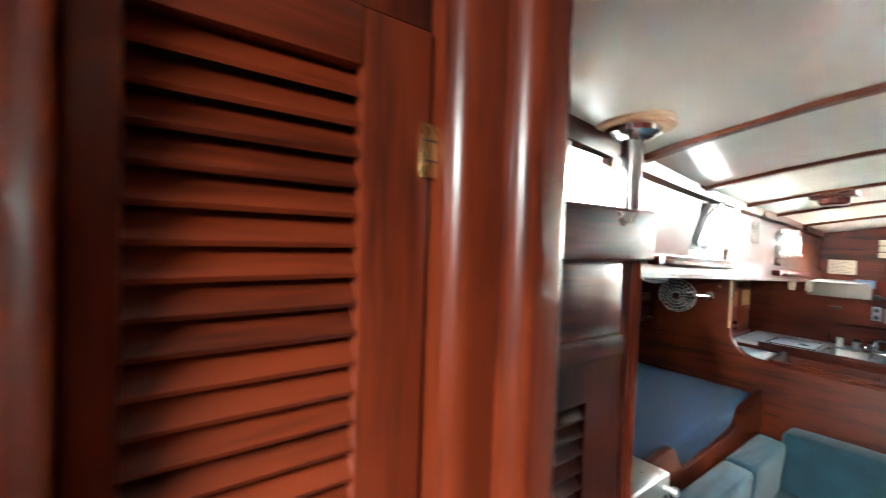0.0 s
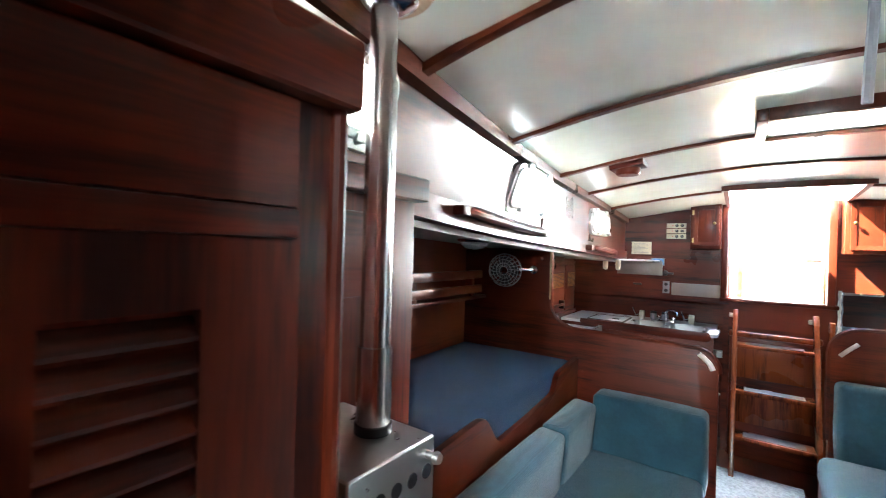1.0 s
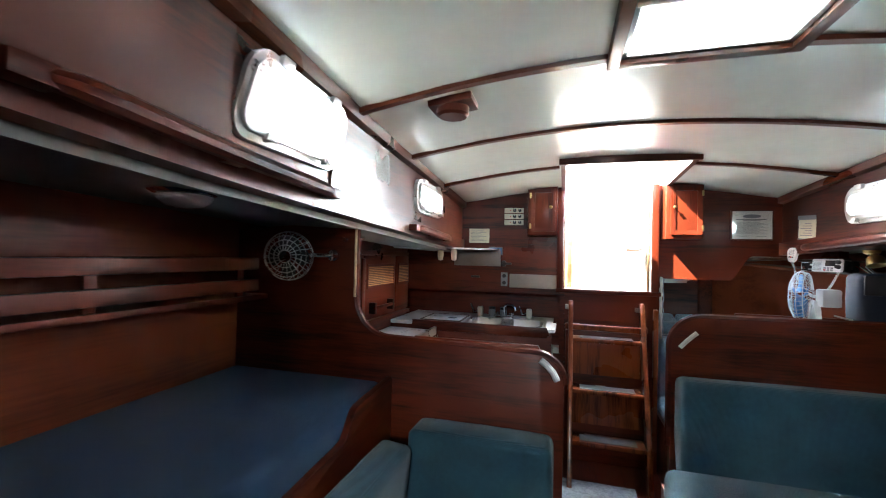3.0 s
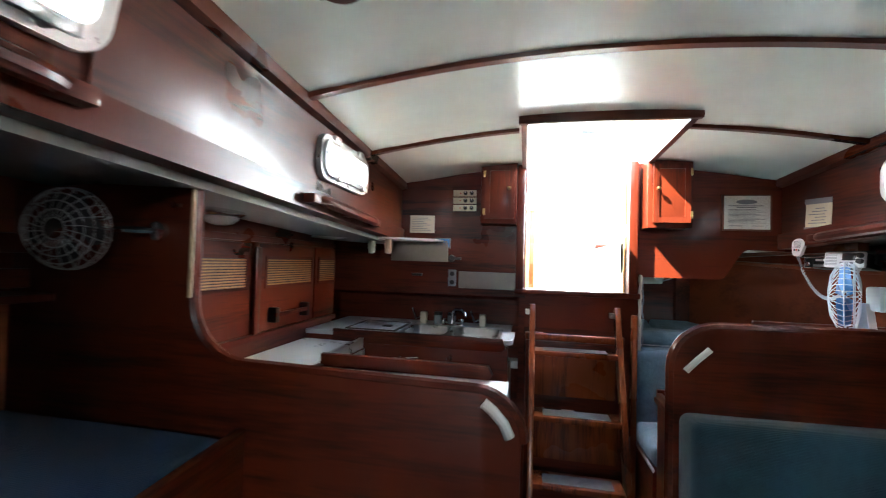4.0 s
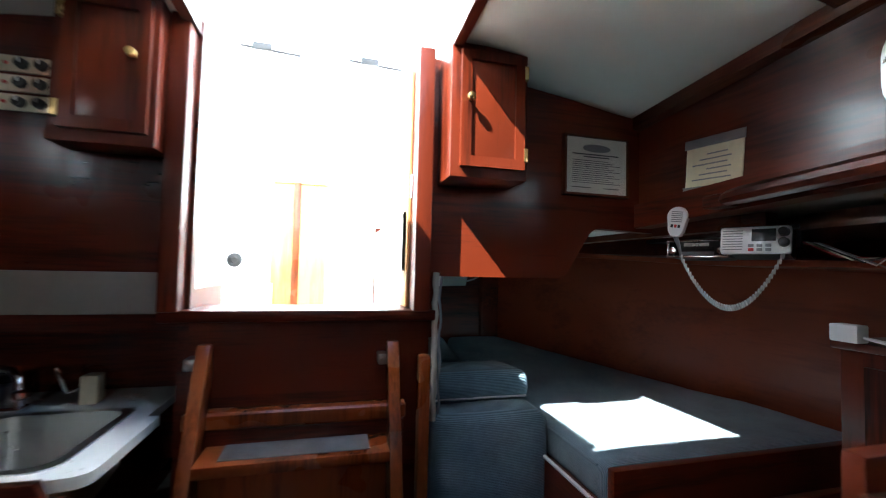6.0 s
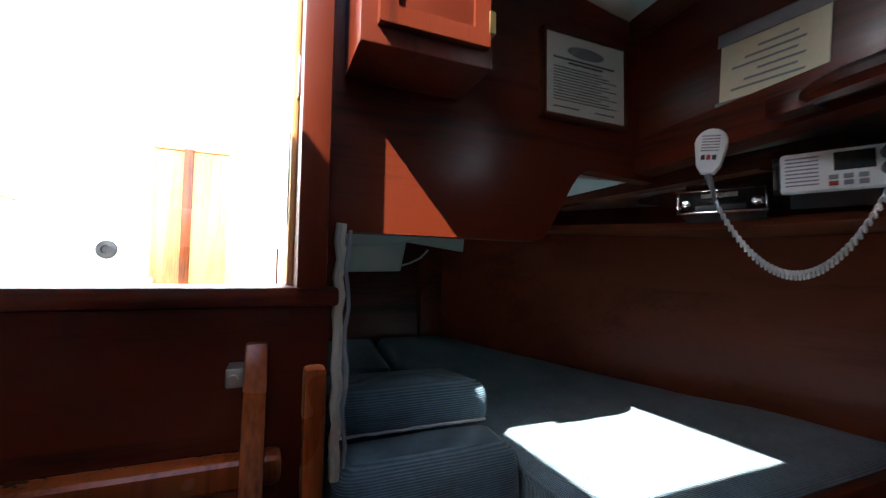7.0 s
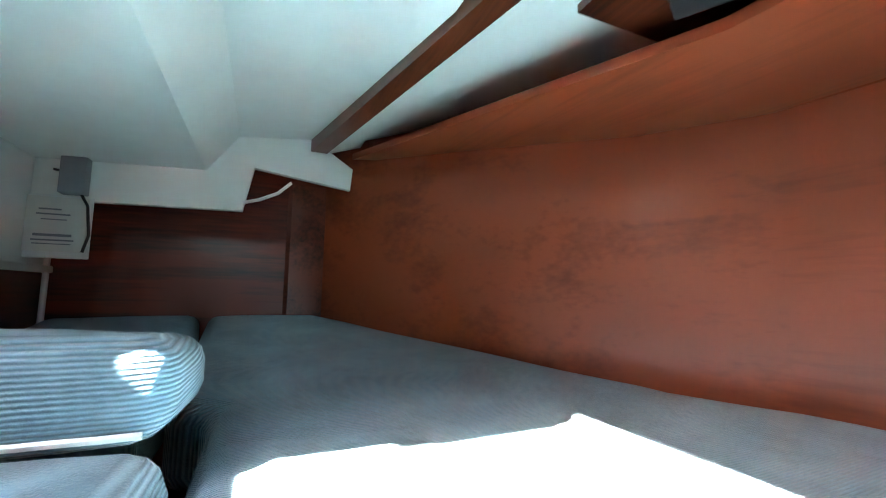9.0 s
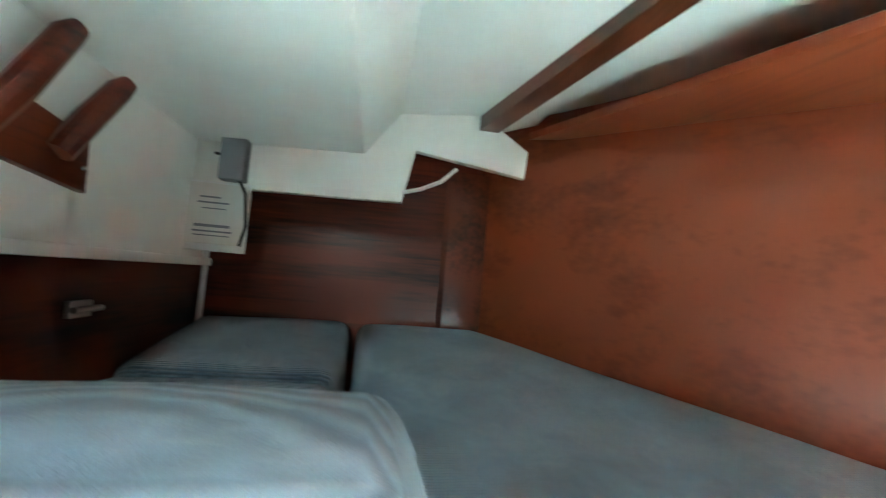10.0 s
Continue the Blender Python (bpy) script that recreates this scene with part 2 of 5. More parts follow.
def prism(pts, axis, a, b, bevel=0.0, seg=2):
    """A polygon (u, v) drawn out from a to b along the axis: x: (y, z), y: (x, z), z: (x, y)."""
    bm = bmesh.new()
    place = {"x": lambda u, v, w: (w, u, v), "y": lambda u, v, w: (u, w, v), "z": lambda u, v, w: (u, v, w)}[axis]
    lo = [bm.verts.new(place(u, v, a)) for u, v in pts]
    hi = [bm.verts.new(place(u, v, b)) for u, v in pts]
    n = len(pts)
    bm.faces.new(lo)
    bm.faces.new(hi[::-1])
    for i in range(n):
        bm.faces.new((lo[i], hi[i], hi[(i + 1) % n], lo[(i + 1) % n]))
    bmesh.ops.recalc_face_normals(bm, faces=bm.faces)
    if bevel:
        rim = [e for e in bm.edges if all(v in lo for v in e.verts) or all(v in hi for v in e.verts)]
        bmesh.ops.bevel(bm, geom=rim, offset=bevel, segments=seg, profile=0.6, affect="EDGES")
    return bm


def arc(cx, cy, r, a0, a1, n=8):
    return [(cx + r * math.cos(radians(a0 + (a1 - a0) * i / n)), cy + r * math.sin(radians(a0 + (a1 - a0) * i / n))) for i in range(n + 1)]


def rounded(x0, x1, y0, y1, r, n=6):
    return arc(x1 - r, y1 - r, r, 0, 90, n) + arc(x0 + r, y1 - r, r, 90, 180, n) + arc(x0 + r, y0 + r, r, 180, 270, n) + arc(x1 - r, y0 + r, r, 270, 360, n)


def tube(points, r, sides=10, closed=False):
    """A round bar along the points; r may be a list."""
    bm = bmesh.new()
    P = [Vector(p) for p in points]
    rs = r if isinstance(r, (list, tuple)) else [r] * len(P)
    rings, up = [], None
    for i, p in enumerate(P):
        if closed:
            d = P[(i + 1) % len(P)] - P[i - 1]
        else:
            d = P[min(i + 1, len(P) - 1)] - P[max(i - 1, 0)]
        d.normalize()
        if up is None:
            up = d.orthogonal().normalized()
        up = (up - d * up.dot(d)).normalized()
        side = d.cross(up)
        rings.append([bm.verts.new(p + rs[i] * (math.cos(2 * math.pi * k / sides) * up + math.sin(2 * math.pi * k / sides) * side)) for k in range(sides)])
    last = len(rings) if closed else len(rings) - 1
    for i in range(last):
        a, b = rings[i], rings[(i + 1) % len(rings)]
        for k in range(sides):
            bm.faces.new((a[k], a[(k + 1) % sides], b[(k + 1) % sides], b[k]))
    if not closed:
        bm.faces.new(rings[0][::-1])
        bm.faces.new(rings[-1])
    return bm


def turned(profile, at, axis=(0, 0, 1), sides=24):
    """A turned body: (radius, height) pairs round the axis through at."""
    bm = bmesh.new()
    rings = []
    for r, h in profile:
        rings.append([bm.verts.new((max(r, 1e-4) * math.cos(2 * math.pi * k / sides), max(r, 1e-4) * math.sin(2 * math.pi * k / sides), h)) for k in range(sides)])
    for a, b in zip(rings, rings[1:]):
        for k in range(sides):
            bm.faces.new((a[k], a[(k + 1) % sides], b[(k + 1) % sides], b[k]))
    bm.faces.new(rings[0][::-1])
    bm.faces.new(rings[-1])
    q = Vector(axis).normalized().to_track_quat("Z", "Y").to_matrix().to_4x4()
    bmesh.ops.transform(bm, matrix=Matrix.Translation(at) @ q, verts=bm.verts)
    return bm


def frame_ring(outer, inner, axis, a, b, bevel=0.002):
    """A ring between two outlines with the same number of points."""
    bm = bmesh.new()
    place = {"x": lambda u, v, w: (w, u, v), "y": lambda u, v, w: (u, w, v), "z": lambda u, v, w: (u, v, w)}[axis]
    L = [[bm.verts.new(place(u, v, w)) for u, v in o] for o, w in ((outer, a), (outer, b), (inner, b), (inner, a))]
    n = len(outer)
    for k in range(4):
        p, q = L[k], L[(k + 1) % 4]
        for i in range(n):
            bm.faces.new((p[i], p[(i + 1) % n], q[(i + 1) % n], q[i]))
    bmesh.ops.recalc_face_normals(bm, faces=bm.faces)
    return bm


def cushion(x0, x1, y0, y1, z0, z1, r=0.03, puff=0.012, m=None, seed=1):
    """A stuffed cushion: rounded edges, swollen faces, small dents."""
    bm = box(x0, x1, y0, y1, z0, z1, 0)
    bmesh.ops.bevel(bm, geom=bm.edges[:], offset=r, segments=3, profile=0.5, affect="EDGES")
    long_edges = [e for e in bm.edges if e.calc_length() > 0.12]
    bmesh.ops.subdivide_edges(bm, edges=long_edges, cuts=5, use_grid_fill=True)
    c, h = Vector(((x0 + x1) / 2, (y0 + y1) / 2, (z0 + z1) / 2)), Vector(((x1 - x0) / 2, (y1 - y0) / 2, (z1 - z0) / 2))
    for v in bm.verts:
        d = v.co - c
        u = Vector((d.x / h.x, d.y / h.y, d.z / h.z))
        for k in range(3):
            o = [i for i in range(3) if i != k]
            w = max(0, 1 - u[o[0]] ** 2) * max(0, 1 - u[o[1]] ** 2)
            if abs(u[k]) > 0.8:
                v.co[k] += math.copysign(puff * w, u[k])
        v.co += 0.003 * noise.noise_vector(v.co * 9 + Vector((seed, 0, 0)))
    if m is not None:
        bmesh.ops.transform(bm, matrix=m, verts=bm.verts)
    return bm


def tilt(px, py, pz, axis, deg):
    """A turn about a line through the point."""
    p = Matrix.Translation((px, py, pz))
    return p @ Matrix.Rotation(radians(deg), 4, axis) @ p.inverted()


# ---- structure ----
def z_side(y):
    return 1.67 + 0.066 * (4.5 - y) if y > 3.5 else 1.736 + 0.024 * (3.5 - y)


def side_inset(y):
    """How far the head of the cabin side stands in from its after end."""
    u = max(0.0, 3.43 - y)
    return 0.06 * u + 0.023 * u * u


def z_roof(x, y):
    return z_side(y) + 0.095 * max(0.0, 1 - (x / (0.93 - side_inset(y))) ** 2)


def z_lip(y):
    return 1.365 + 0.048 * (4.2 - y)


def inset_at(y, z):
    foot = min(0.6, max(0.0, (2.5 - y) * 0.6))
    up = min(1.0, max(0.0, (z - 1.54) / (z_side(y) - 1.54)))
    return side_inset(y) * (foot + (1 - foot) * up)


def divide(ob, least=0.15):
    """Cuts long edges that run fore and aft."""
    bm = bmesh.new()
    bm.from_mesh(ob.data)
    bmesh.ops.subdivide_edges(bm, edges=[e for e in bm.edges if abs(e.verts[0].co.y - e.verts[1].co.y) > least], cuts=11, use_grid_fill=True)
    bm.to_mesh(ob.data)
    bm.free()
    smooth(ob.data)


def lean(ob, reach=1.2):
    """Leans what is fixed to a cabin side inboard, as the side does."""
    base = ob.location.copy()
    for o in [ob] + list(ob.children_recursive):
        if o.type == "MESH":
            for v in o.data.vertices:
                x, y, z = v.co + base
                if abs(x) < reach:
                    v.co.x -= math.copysign(inset_at(y, z), x)


def structure(name, bm, material, label, category):
    return solid(name, bm, material, (0, 0, 0), label, category, kind="structure")


SLIDE = (-0.252, 0.318, 3.865, 4.56)
SKYLIGHT = (-0.12, 0.255, 2.62, 2.87)
FORE = (-0.22, 0.18, -0.50, -0.10)


def glow(name, rgb, strength):
    m = bpy.data.materials.new(name)
    m.use_nodes = True
    b = m.node_tree.nodes["Principled BSDF"]
    b.inputs["Base Color"].default_value = (*rgb, 1)
    b.inputs["Emission Color"].default_value = (*rgb, 1)
    b.inputs["Emission Strength"].default_value = strength
    return m


# hazy harbour distance all round the boat
structure("water", prism(arc(0, 3, 9.0, 0, 352.5, 47), "z", -1.55, -1.5), mat("harbour_water", (0.10, 0.13, 0.14), 0.2), "grey-green harbour water around the boat", "water")
ring = bmesh.new()
circle = arc(0, 3, 8.8, 0, 352.5, 47)
lo = [ring.verts.new((x, y, -1.5)) for x, y in circle]
hi = [ring.verts.new((x, y, 7.0)) for x, y in circle]
for i in range(48):
    ring.faces.new((lo[i], lo[(i + 1) % 48], hi[(i + 1) % 48], hi[i]))
structure("backdrop", ring, glow("bright_haze", (0.97, 0.98, 1.0), 1.35), "bright white hazy sky low over the harbour", "sky")

# sole
structure("floor", box(-1.6, 1.5, -0.8, 5.0, -0.05, 0.05, 0), MAH_Y, "varnished dark cabin sole boards", "floor")
solid("carpet", box(-0.30, 0.14, 1.2, 4.2, 0.052, 0.062, 0.003), CARPET, (-0.08, 2.7, 0.052), "light grey carpet runner on the cabin sole", "carpet")

# headliner, with the openings for the companionway slide and the skylight
bm = bmesh.new()
XS = sorted({-0.99, -0.8, -0.6, -0.42, FORE[0], FORE[1], SLIDE[0], SKYLIGHT[0], 0.12, 0.22, SLIDE[1], SKYLIGHT[1], 0.55, 0.7, 0.85, 0.99})
YS = sorted({-0.8, FORE[2], FORE[3], 0.2, 0.6, 1.2, 1.8, 2.4, SKYLIGHT[2], SKYLIGHT[3], 3.5, SLIDE[2], 4.2, SLIDE[3]})
grid = {(i, j): bm.verts.new((x, y, z_roof(x, y))) for i, x in enumerate(XS) for j, y in enumerate(YS)}
for i in range(len(XS) - 1):
    for j in range(len(YS) - 1):
        cx, cy = (XS[i] + XS[i + 1]) / 2, (YS[j] + YS[j + 1]) / 2
        if any(o[0] < cx < o[1] and o[2] < cy < o[3] for o in (SLIDE, SKYLIGHT, FORE)):
            continue
        bm.faces.new((grid[i, j], grid[i + 1, j], grid[i + 1, j + 1], grid[i, j + 1]))
for v in [v for v in bm.verts if not v.link_faces]:
    bm.verts.remove(v)
top = bmesh.ops.duplicate(bm, geom=bm.faces[:] + bm.edges[:] + bm.verts[:])
ups = [g for g in top["geom"] if isinstance(g, bmesh.types.BMVert)]
bmesh.ops.translate(bm, verts=ups, vec=(0, 0, 0.035))
up_set = set(ups)
low_rim = [e for e in bm.edges if e.is_boundary and e.verts[0] not in up_set]
back = {tuple(round(c, 4) for c in (v.co - Vector((0, 0, 0.035)))): v for v in ups}
for e in low_rim:
    a, b = e.verts
    bm.faces.new((a, b, back[tuple(round(c, 4) for c in b.co)], back[tuple(round(c, 4) for c in a.co)]))
structure("ceiling", bm, LINER, "glossy cream painted cambered headliner", "ceiling")


def beam(y, x0, x1, w=0.034, d=0.012):
    n = max(4, int((x1 - x0) / 0.06))
    bm = bmesh.new()
    rows = []
    for k in range(n + 1):
        x = x0 + (x1 - x0) * k / n
        rows.append([bm.verts.new((x, y + dy, z_roof(x, y) + dz)) for dy, dz in ((-w / 2, 0.004), (-w / 2 + 0.004, -d), (w / 2 - 0.004, -d), (w / 2, 0.004))])
    for a, b in zip(rows, rows[1:]):
        for k in range(4):
            bm.faces.new((a[k], a[(k + 1) % 4], b[(k + 1) % 4], b[k]))
    bm.faces.new(rows[0])
    bm.faces.new(rows[-1][::-1])
    return bm


for y in (1.70, 2.27, 2.88, 3.43, 3.97):
    w = 0.925 - side_inset(y)
    spans = [(-w, w)]
    if SLIDE[2] < y:
        spans = [(-w, SLIDE[0] - 0.03), (SLIDE[1] + 0.03, w)]
    if SKYLIGHT[2] - 0.04 < y < SKYLIGHT[3] + 0.04:
        spans = [(-w, SKYLIGHT[0] - 0.03), (SKYLIGHT[1] + 0.03, w)]
    for x0, x1 in spans:
        structure("trim", beam(y, x0, x1), TRIM_X, "dark varnished batten across the headliner", "trim")


# cabin sides with the openings of the ports
PORTS = {-1: [(1.21, 1.64, 1.585, 1.755), (2.39, 2.82, 1.548, 1.728), (3.53, 3.94, 1.512, 1.672)], 1: [(2.39, 2.82, 1.548, 1.728), (3.52, 3.925, 1.48, 1.635)]}


def cabin_side(s):
    parts, y = [], 0.9
    x0, x1 = sorted((s * 0.93, s * 0.965))
    for a, b, zb, zt in PORTS[s] + [(4.5, None, 0, 0)]:
        a2, b2 = (a + 0.014, b - 0.014) if b else (a, None)
        parts.append(prism([(y, z_lip(y) + 0.02), (a2, z_lip(a2) + 0.02), (a2, z_side(a2) + 0.02), (y, z_side(y) + 0.02)], "x", x0, x1))
        if b:
            parts.append(prism([(a2, z_lip(a2) + 0.02), (b2, z_lip(b2) + 0.02), (b2, zb + 0.014), (a2, zb + 0.014)], "x", x0, x1))
            parts.append(prism([(a2, zt - 0.014), (b2, zt - 0.014), (b2, z_side(b2) + 0.02), (a2, z_side(a2) + 0.02)], "x", x0, x1))
            y = b2
    return join(*parts)


for s, nm in ((-1, "wall_1"), (1, "wall_2")):
    side = structure(nm, cabin_side(s), PLY_Y, "varnished mahogany plywood cabin side with portlights", "wall")
    divide(side)
    lean(side)
    x0, x1 = sorted((s * 0.905, s * 0.93))
    structure("trim", prism([(x0, 0), (x1, 0), (x1, 0.045), (x0, 0.045)], "y", 0.9, 4.5, 0.004), TRIM, "dark varnished corner moulding along the headliner", "trim")
    tr = scene.collection.objects[-1]
    divide(tr)
    for v in tr.data.vertices:
        v.co.z += z_side(v.co.y) - 0.03 + (0.006 if v.co.x * s < 0.92 else 0)
    lean(tr)
    x0, x1 = sorted((s * 0.912, s * 0.968))
    structure("trim", prism([(x0, 0), (x1, 0), (x1, 0.07), (x0, 0.07)], "y", 1.758 if s < 0 else 0.98, 4.5, 0.005), MAH_Y, "varnished fascia under the portlights", "trim")
    tr = scene.collection.objects[-1]
    divide(tr)
    for v in tr.data.vertices:
        v.co.z += z_lip(v.co.y)
    lean(tr, 1.0)
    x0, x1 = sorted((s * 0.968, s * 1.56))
    structure("ceiling", prism([(x0, 0.012), (x1, -0.02), (x1, 0.02), (x0, 0.05)], "y", 0.9, 4.5), DECKHEAD, "painted underside of the side deck, greyed for its shade", "ceiling")
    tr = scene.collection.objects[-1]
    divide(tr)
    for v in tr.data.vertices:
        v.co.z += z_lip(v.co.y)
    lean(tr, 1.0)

# hull sides
structure("wall_3", box(-1.56, -1.52, 0.9, 4.75, 0.0, 1.6, 0), HULL_WOOD, "dark varnished hull lining behind the pilot berth", "wall")
HULL = [(1.50, 0.9), (1.50, 2.4), (1.50, 3.5), (1.48, 4.1), (1.45, 4.6), (1.36, 4.80), (1.15, 5.04), (0.97, 5.27), (0.84, 5.42)]
hull_out = [(x + 0.03, y + 0.012) for x, y in HULL]
structure("wall_4", prism(HULL + hull_out[::-1], "z", 0.0, 1.58), HULL_WOOD, "warm varnished plywood hull side with knots and grain", "wall")

# aft bulkhead: starboard half, strip over and under the companionway, port half with the quarter-berth opening
BY, BT = 4.5, 0.03


def roof_line(x0, x1, n=8):
    return [(x0 + (x1 - x0) * k / n, z_roof(x0 + (x1 - x0) * k / n, BY) + 0.015) for k in range(n + 1)]


structure("wall_5", prism([(-1.56, 1.07), (-0.245, 1.07)] + roof_line(-0.245, -0.95) + [(-0.98, 1.45), (-1.56, 1.42)], "y", BY, BY + BT), MAH_X, "dark red mahogany bulkhead behind the galley", "wall")
structure("wall_6", prism([(-0.245, 0.05), (0.30, 0.05), (0.30, 1.095), (-0.245, 1.095)], "y", BY, BY + BT), MAH_X, "mahogany panel below the companionway", "wall")
port_half = [(0.255, 1.095), (0.31, 1.095), (0.31, 1.2), (0.66, 1.2)] + arc(0.665, 1.235, 0.035, 270, 335, 5) + [(0.755, 1.315)] + arc(0.80, 1.30, 0.045, 155, 90, 5) + [(1.0, 1.338), (1.0, 1.45), (0.95, 1.5)] + roof_line(0.94, 0.255)
structure("wall_7", prism(port_half, "y", BY, BY + BT), MAH_X, "mahogany bulkhead over the quarter berth opening", "wall")
structure("wall_8", join(box(-1.56, -0.245, 4.74, 4.77, 0.05, 1.16, 0), box(-0.275, -0.245, BY + BT, 4.74, 0.05, 1.1, 0), box(-1.56, -0.245, BY + BT, 4.74, 1.07, 1.16, 0)), MAH_X, "recessed dark backsplash behind the sink", "wall")

# ends and passage walls that close the cabin
structure("wall_9", box(-1.6, 1.6, -0.84, -0.8, -0.05, 2.1, 0), MAH_X, "mahogany forward bulkhead", "wall")
structure("wall_10", box(0.42, 0.45, -0.8, 0.98, 0.05, 2.1, 0), MAH_Y, "mahogany passage wall", "wall")
structure("wall_11", box(0.45, 1.6, 0.95, 0.98, 0.05, 2.1, 0), MAH_X, "mahogany bulkhead at the forward end of the saloon", "wall")

# quarter berth tunnel
structure("ceiling", prism([(0.24, 1.212), (0.575, 1.228), (0.64, 1.318), (0.80, 1.338), (0.93, 1.342), (0.93, 1.37), (0.24, 1.37)], "y", BY + BT + 0.001, 5.5), GEL, "white gelcoat underside of the cockpit seat", "ceiling")
structure("wall_12", prism([(4.53, 0.99), (5.46, 0.985), (5.46, 1.25), (4.53, 1.23)], "x", 0.245, 0.275), GEL, "white gelcoat side of the cockpit well", "wall")
structure("wall_13", box(0.245, 0.27, 4.53, 5.46, 0.05, 0.99, 0), MAH_Y, "dark timber side of the engine space", "wall")
structure("wall_14", box(0.24, 1.05, 5.41, 5.44, 0.05, 1.4, 0), MAH_X, "dark timber bulkhead at the foot of the quarter berth", "wall")
structure("wall_15", prism([(0.26, 1.13), (0.655, 1.14), (0.676, 1.247), (0.905, 1.218), (0.91, 1.275), (0.80, 1.345), (0.26, 1.26)], "y", 5.30, 5.32, 0.003), GEL, "white stepped gelcoat flange at the foot of the quarter berth", "wall")
# deck over the quarter berth, and the cabin top edge
structure("ceiling", join(box(0.93, 1.6, 4.53, 5.6, 1.36, 1.40, 0), box(-1.6, -0.96, 4.5, 4.8, 1.36, 1.42, 0)), GEL, "painted underside of the deck over the quarter berth", "ceiling")
YB = 3.10          # galley bulkhead
YN = 3.50          # bulkhead behind the settee


def bars(root, name, rows, axis, face, depth, material, label=""):
    """Lines of writing too small to read: thin raised bars (u0, u1, v, height)."""
    b = []
    for u0, u1, v, h in rows:
        b.append(prism([(u0, v), (u1, v), (u1, v + h), (u0, v + h)], axis, face, face + depth))
    return part(name, join(*b), material, root, label)


# ---- portlights ----
def portlight(s, y0, y1, z0, z1, label):
    t = thing("portlight", (s * 0.93, (y0 + y1) / 2, z0), label, "window", "portlights in the cabin sides")
    part("window_frame", frame_ring(rounded(y0, y1, z0, z1, 0.055), rounded(y0 + 0.026, y1 - 0.026, z0 + 0.026, z1 - 0.026, 0.036), "x", s * 0.912, s * 0.93), ALLOY, t)
    part("inner_rim", frame_ring(rounded(y0 + 0.016, y1 - 0.016, z0 + 0.016, z1 - 0.016, 0.042), rounded(y0 + 0.034, y1 - 0.034, z0 + 0.034, z1 - 0.034, 0.03), "x", s * 0.902, s * 0.9125), ALLOY, t)
    part("spigot", frame_ring(rounded(y0 + 0.016, y1 - 0.016, z0 + 0.016, z1 - 0.016, 0.042), rounded(y0 + 0.028, y1 - 0.028, z0 + 0.028, z1 - 0.028, 0.034), "x", s * 0.9295, s * 0.972), ALLOY, t)
    part("pane", prism(rounded(y0 + 0.026, y1 - 0.026, z0 + 0.026, z1 - 0.026, 0.036), "x", s * 0.955, s * 0.961), LENS, t).visible_shadow = s < 0
    for y in (y0 + 0.10, y1 - 0.10):
        d = part("dog", turned([(0.009, 0), (0.009, 0.02), (0.006, 0.024)], (s * 0.902, y, z0 + 0.012), (-s, 0, 0), 12), ALLOY, t)
        part("wing_nut", box(min(s * 0.879, s * 0.886), max(s * 0.879, s * 0.886), y - 0.02, y + 0.02, z0 + 0.004, z0 + 0.02, 0.003), ALLOY, d)
        part("hinge", box(min(s * 0.898, s * 0.914), max(s * 0.898, s * 0.914), y - 0.022, y + 0.022, z1 - 0.02, z1 + 0.004, 0.004), ALLOY, t)
    lean(t)
    return t


for s in PORTS:
    for y0, y1, z0, z1 in PORTS[s]:
        portlight(s, y0, y1, z0, z1, "aluminium-framed opening portlight glaring with daylight")


# ---- skylight ----
x0, x1, y0, y1 = SKYLIGHT
zt = z_roof(0.07, 2.745)
sk = thing("deck_hatch", (0.07, 2.745, zt - 0.02), "square deck hatch with white acrylic lid and dark frame", "hatch")
zf = zt - 0.035
for a, b, c, d in ((x0 - 0.03, x0, y0 - 0.03, y1 + 0.03), (x1, x1 + 0.03, y0 - 0.03, y1 + 0.03), (x0, x1, y0 - 0.03, y0), (x0, x1, y1, y1 + 0.03)):
    part("frame", box(a, b, c, d, zf, zt + 0.04, 0.003), TRIM, sk)
for a, b, c, d in ((x0, x0 + 0.014, y0, y1), (x1 - 0.014, x1, y0, y1), (x0 + 0.014, x1 - 0.014, y0, y0 + 0.014), (x0 + 0.014, x1 - 0.014, y1 - 0.014, y1)):
    part("lid_rim", box(a, b, c, d, zf + 0.012, zf + 0.036, 0.002), ALLOY, sk)
m = bpy.data.materials.new("white_acrylic")
m.use_nodes = True
mn = m.node_tree.nodes
tr = mn.new("ShaderNodeBsdfTranslucent")
tr.inputs["Color"].default_value = (0.93, 0.95, 0.97, 1)
m.node_tree.links.new(tr.outputs[0], mn["Material Output"].inputs["Surface"])
ACRYLIC = m
# darker copy of the acrylic, to let less sunlight into the saloon
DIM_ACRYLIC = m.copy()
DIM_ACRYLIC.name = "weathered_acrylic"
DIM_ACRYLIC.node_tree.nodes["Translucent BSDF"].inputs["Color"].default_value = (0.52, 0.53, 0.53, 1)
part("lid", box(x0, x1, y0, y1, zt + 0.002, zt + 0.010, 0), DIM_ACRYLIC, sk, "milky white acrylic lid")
part("latch", box(0.05, 0.09, y0 + 0.014, y0 + 0.03, zf + 0.02, zf + 0.035, 0.003), BLACK, sk)


fh = thing("deck_hatch", (-0.02, -0.3, 1.98), "forward deck hatch with white acrylic lid", "hatch")
part("lid", box(FORE[0] - 0.02, FORE[1] + 0.02, FORE[2] - 0.02, FORE[3] + 0.02, 2.06, 2.068, 0), ACRYLIC, fh)
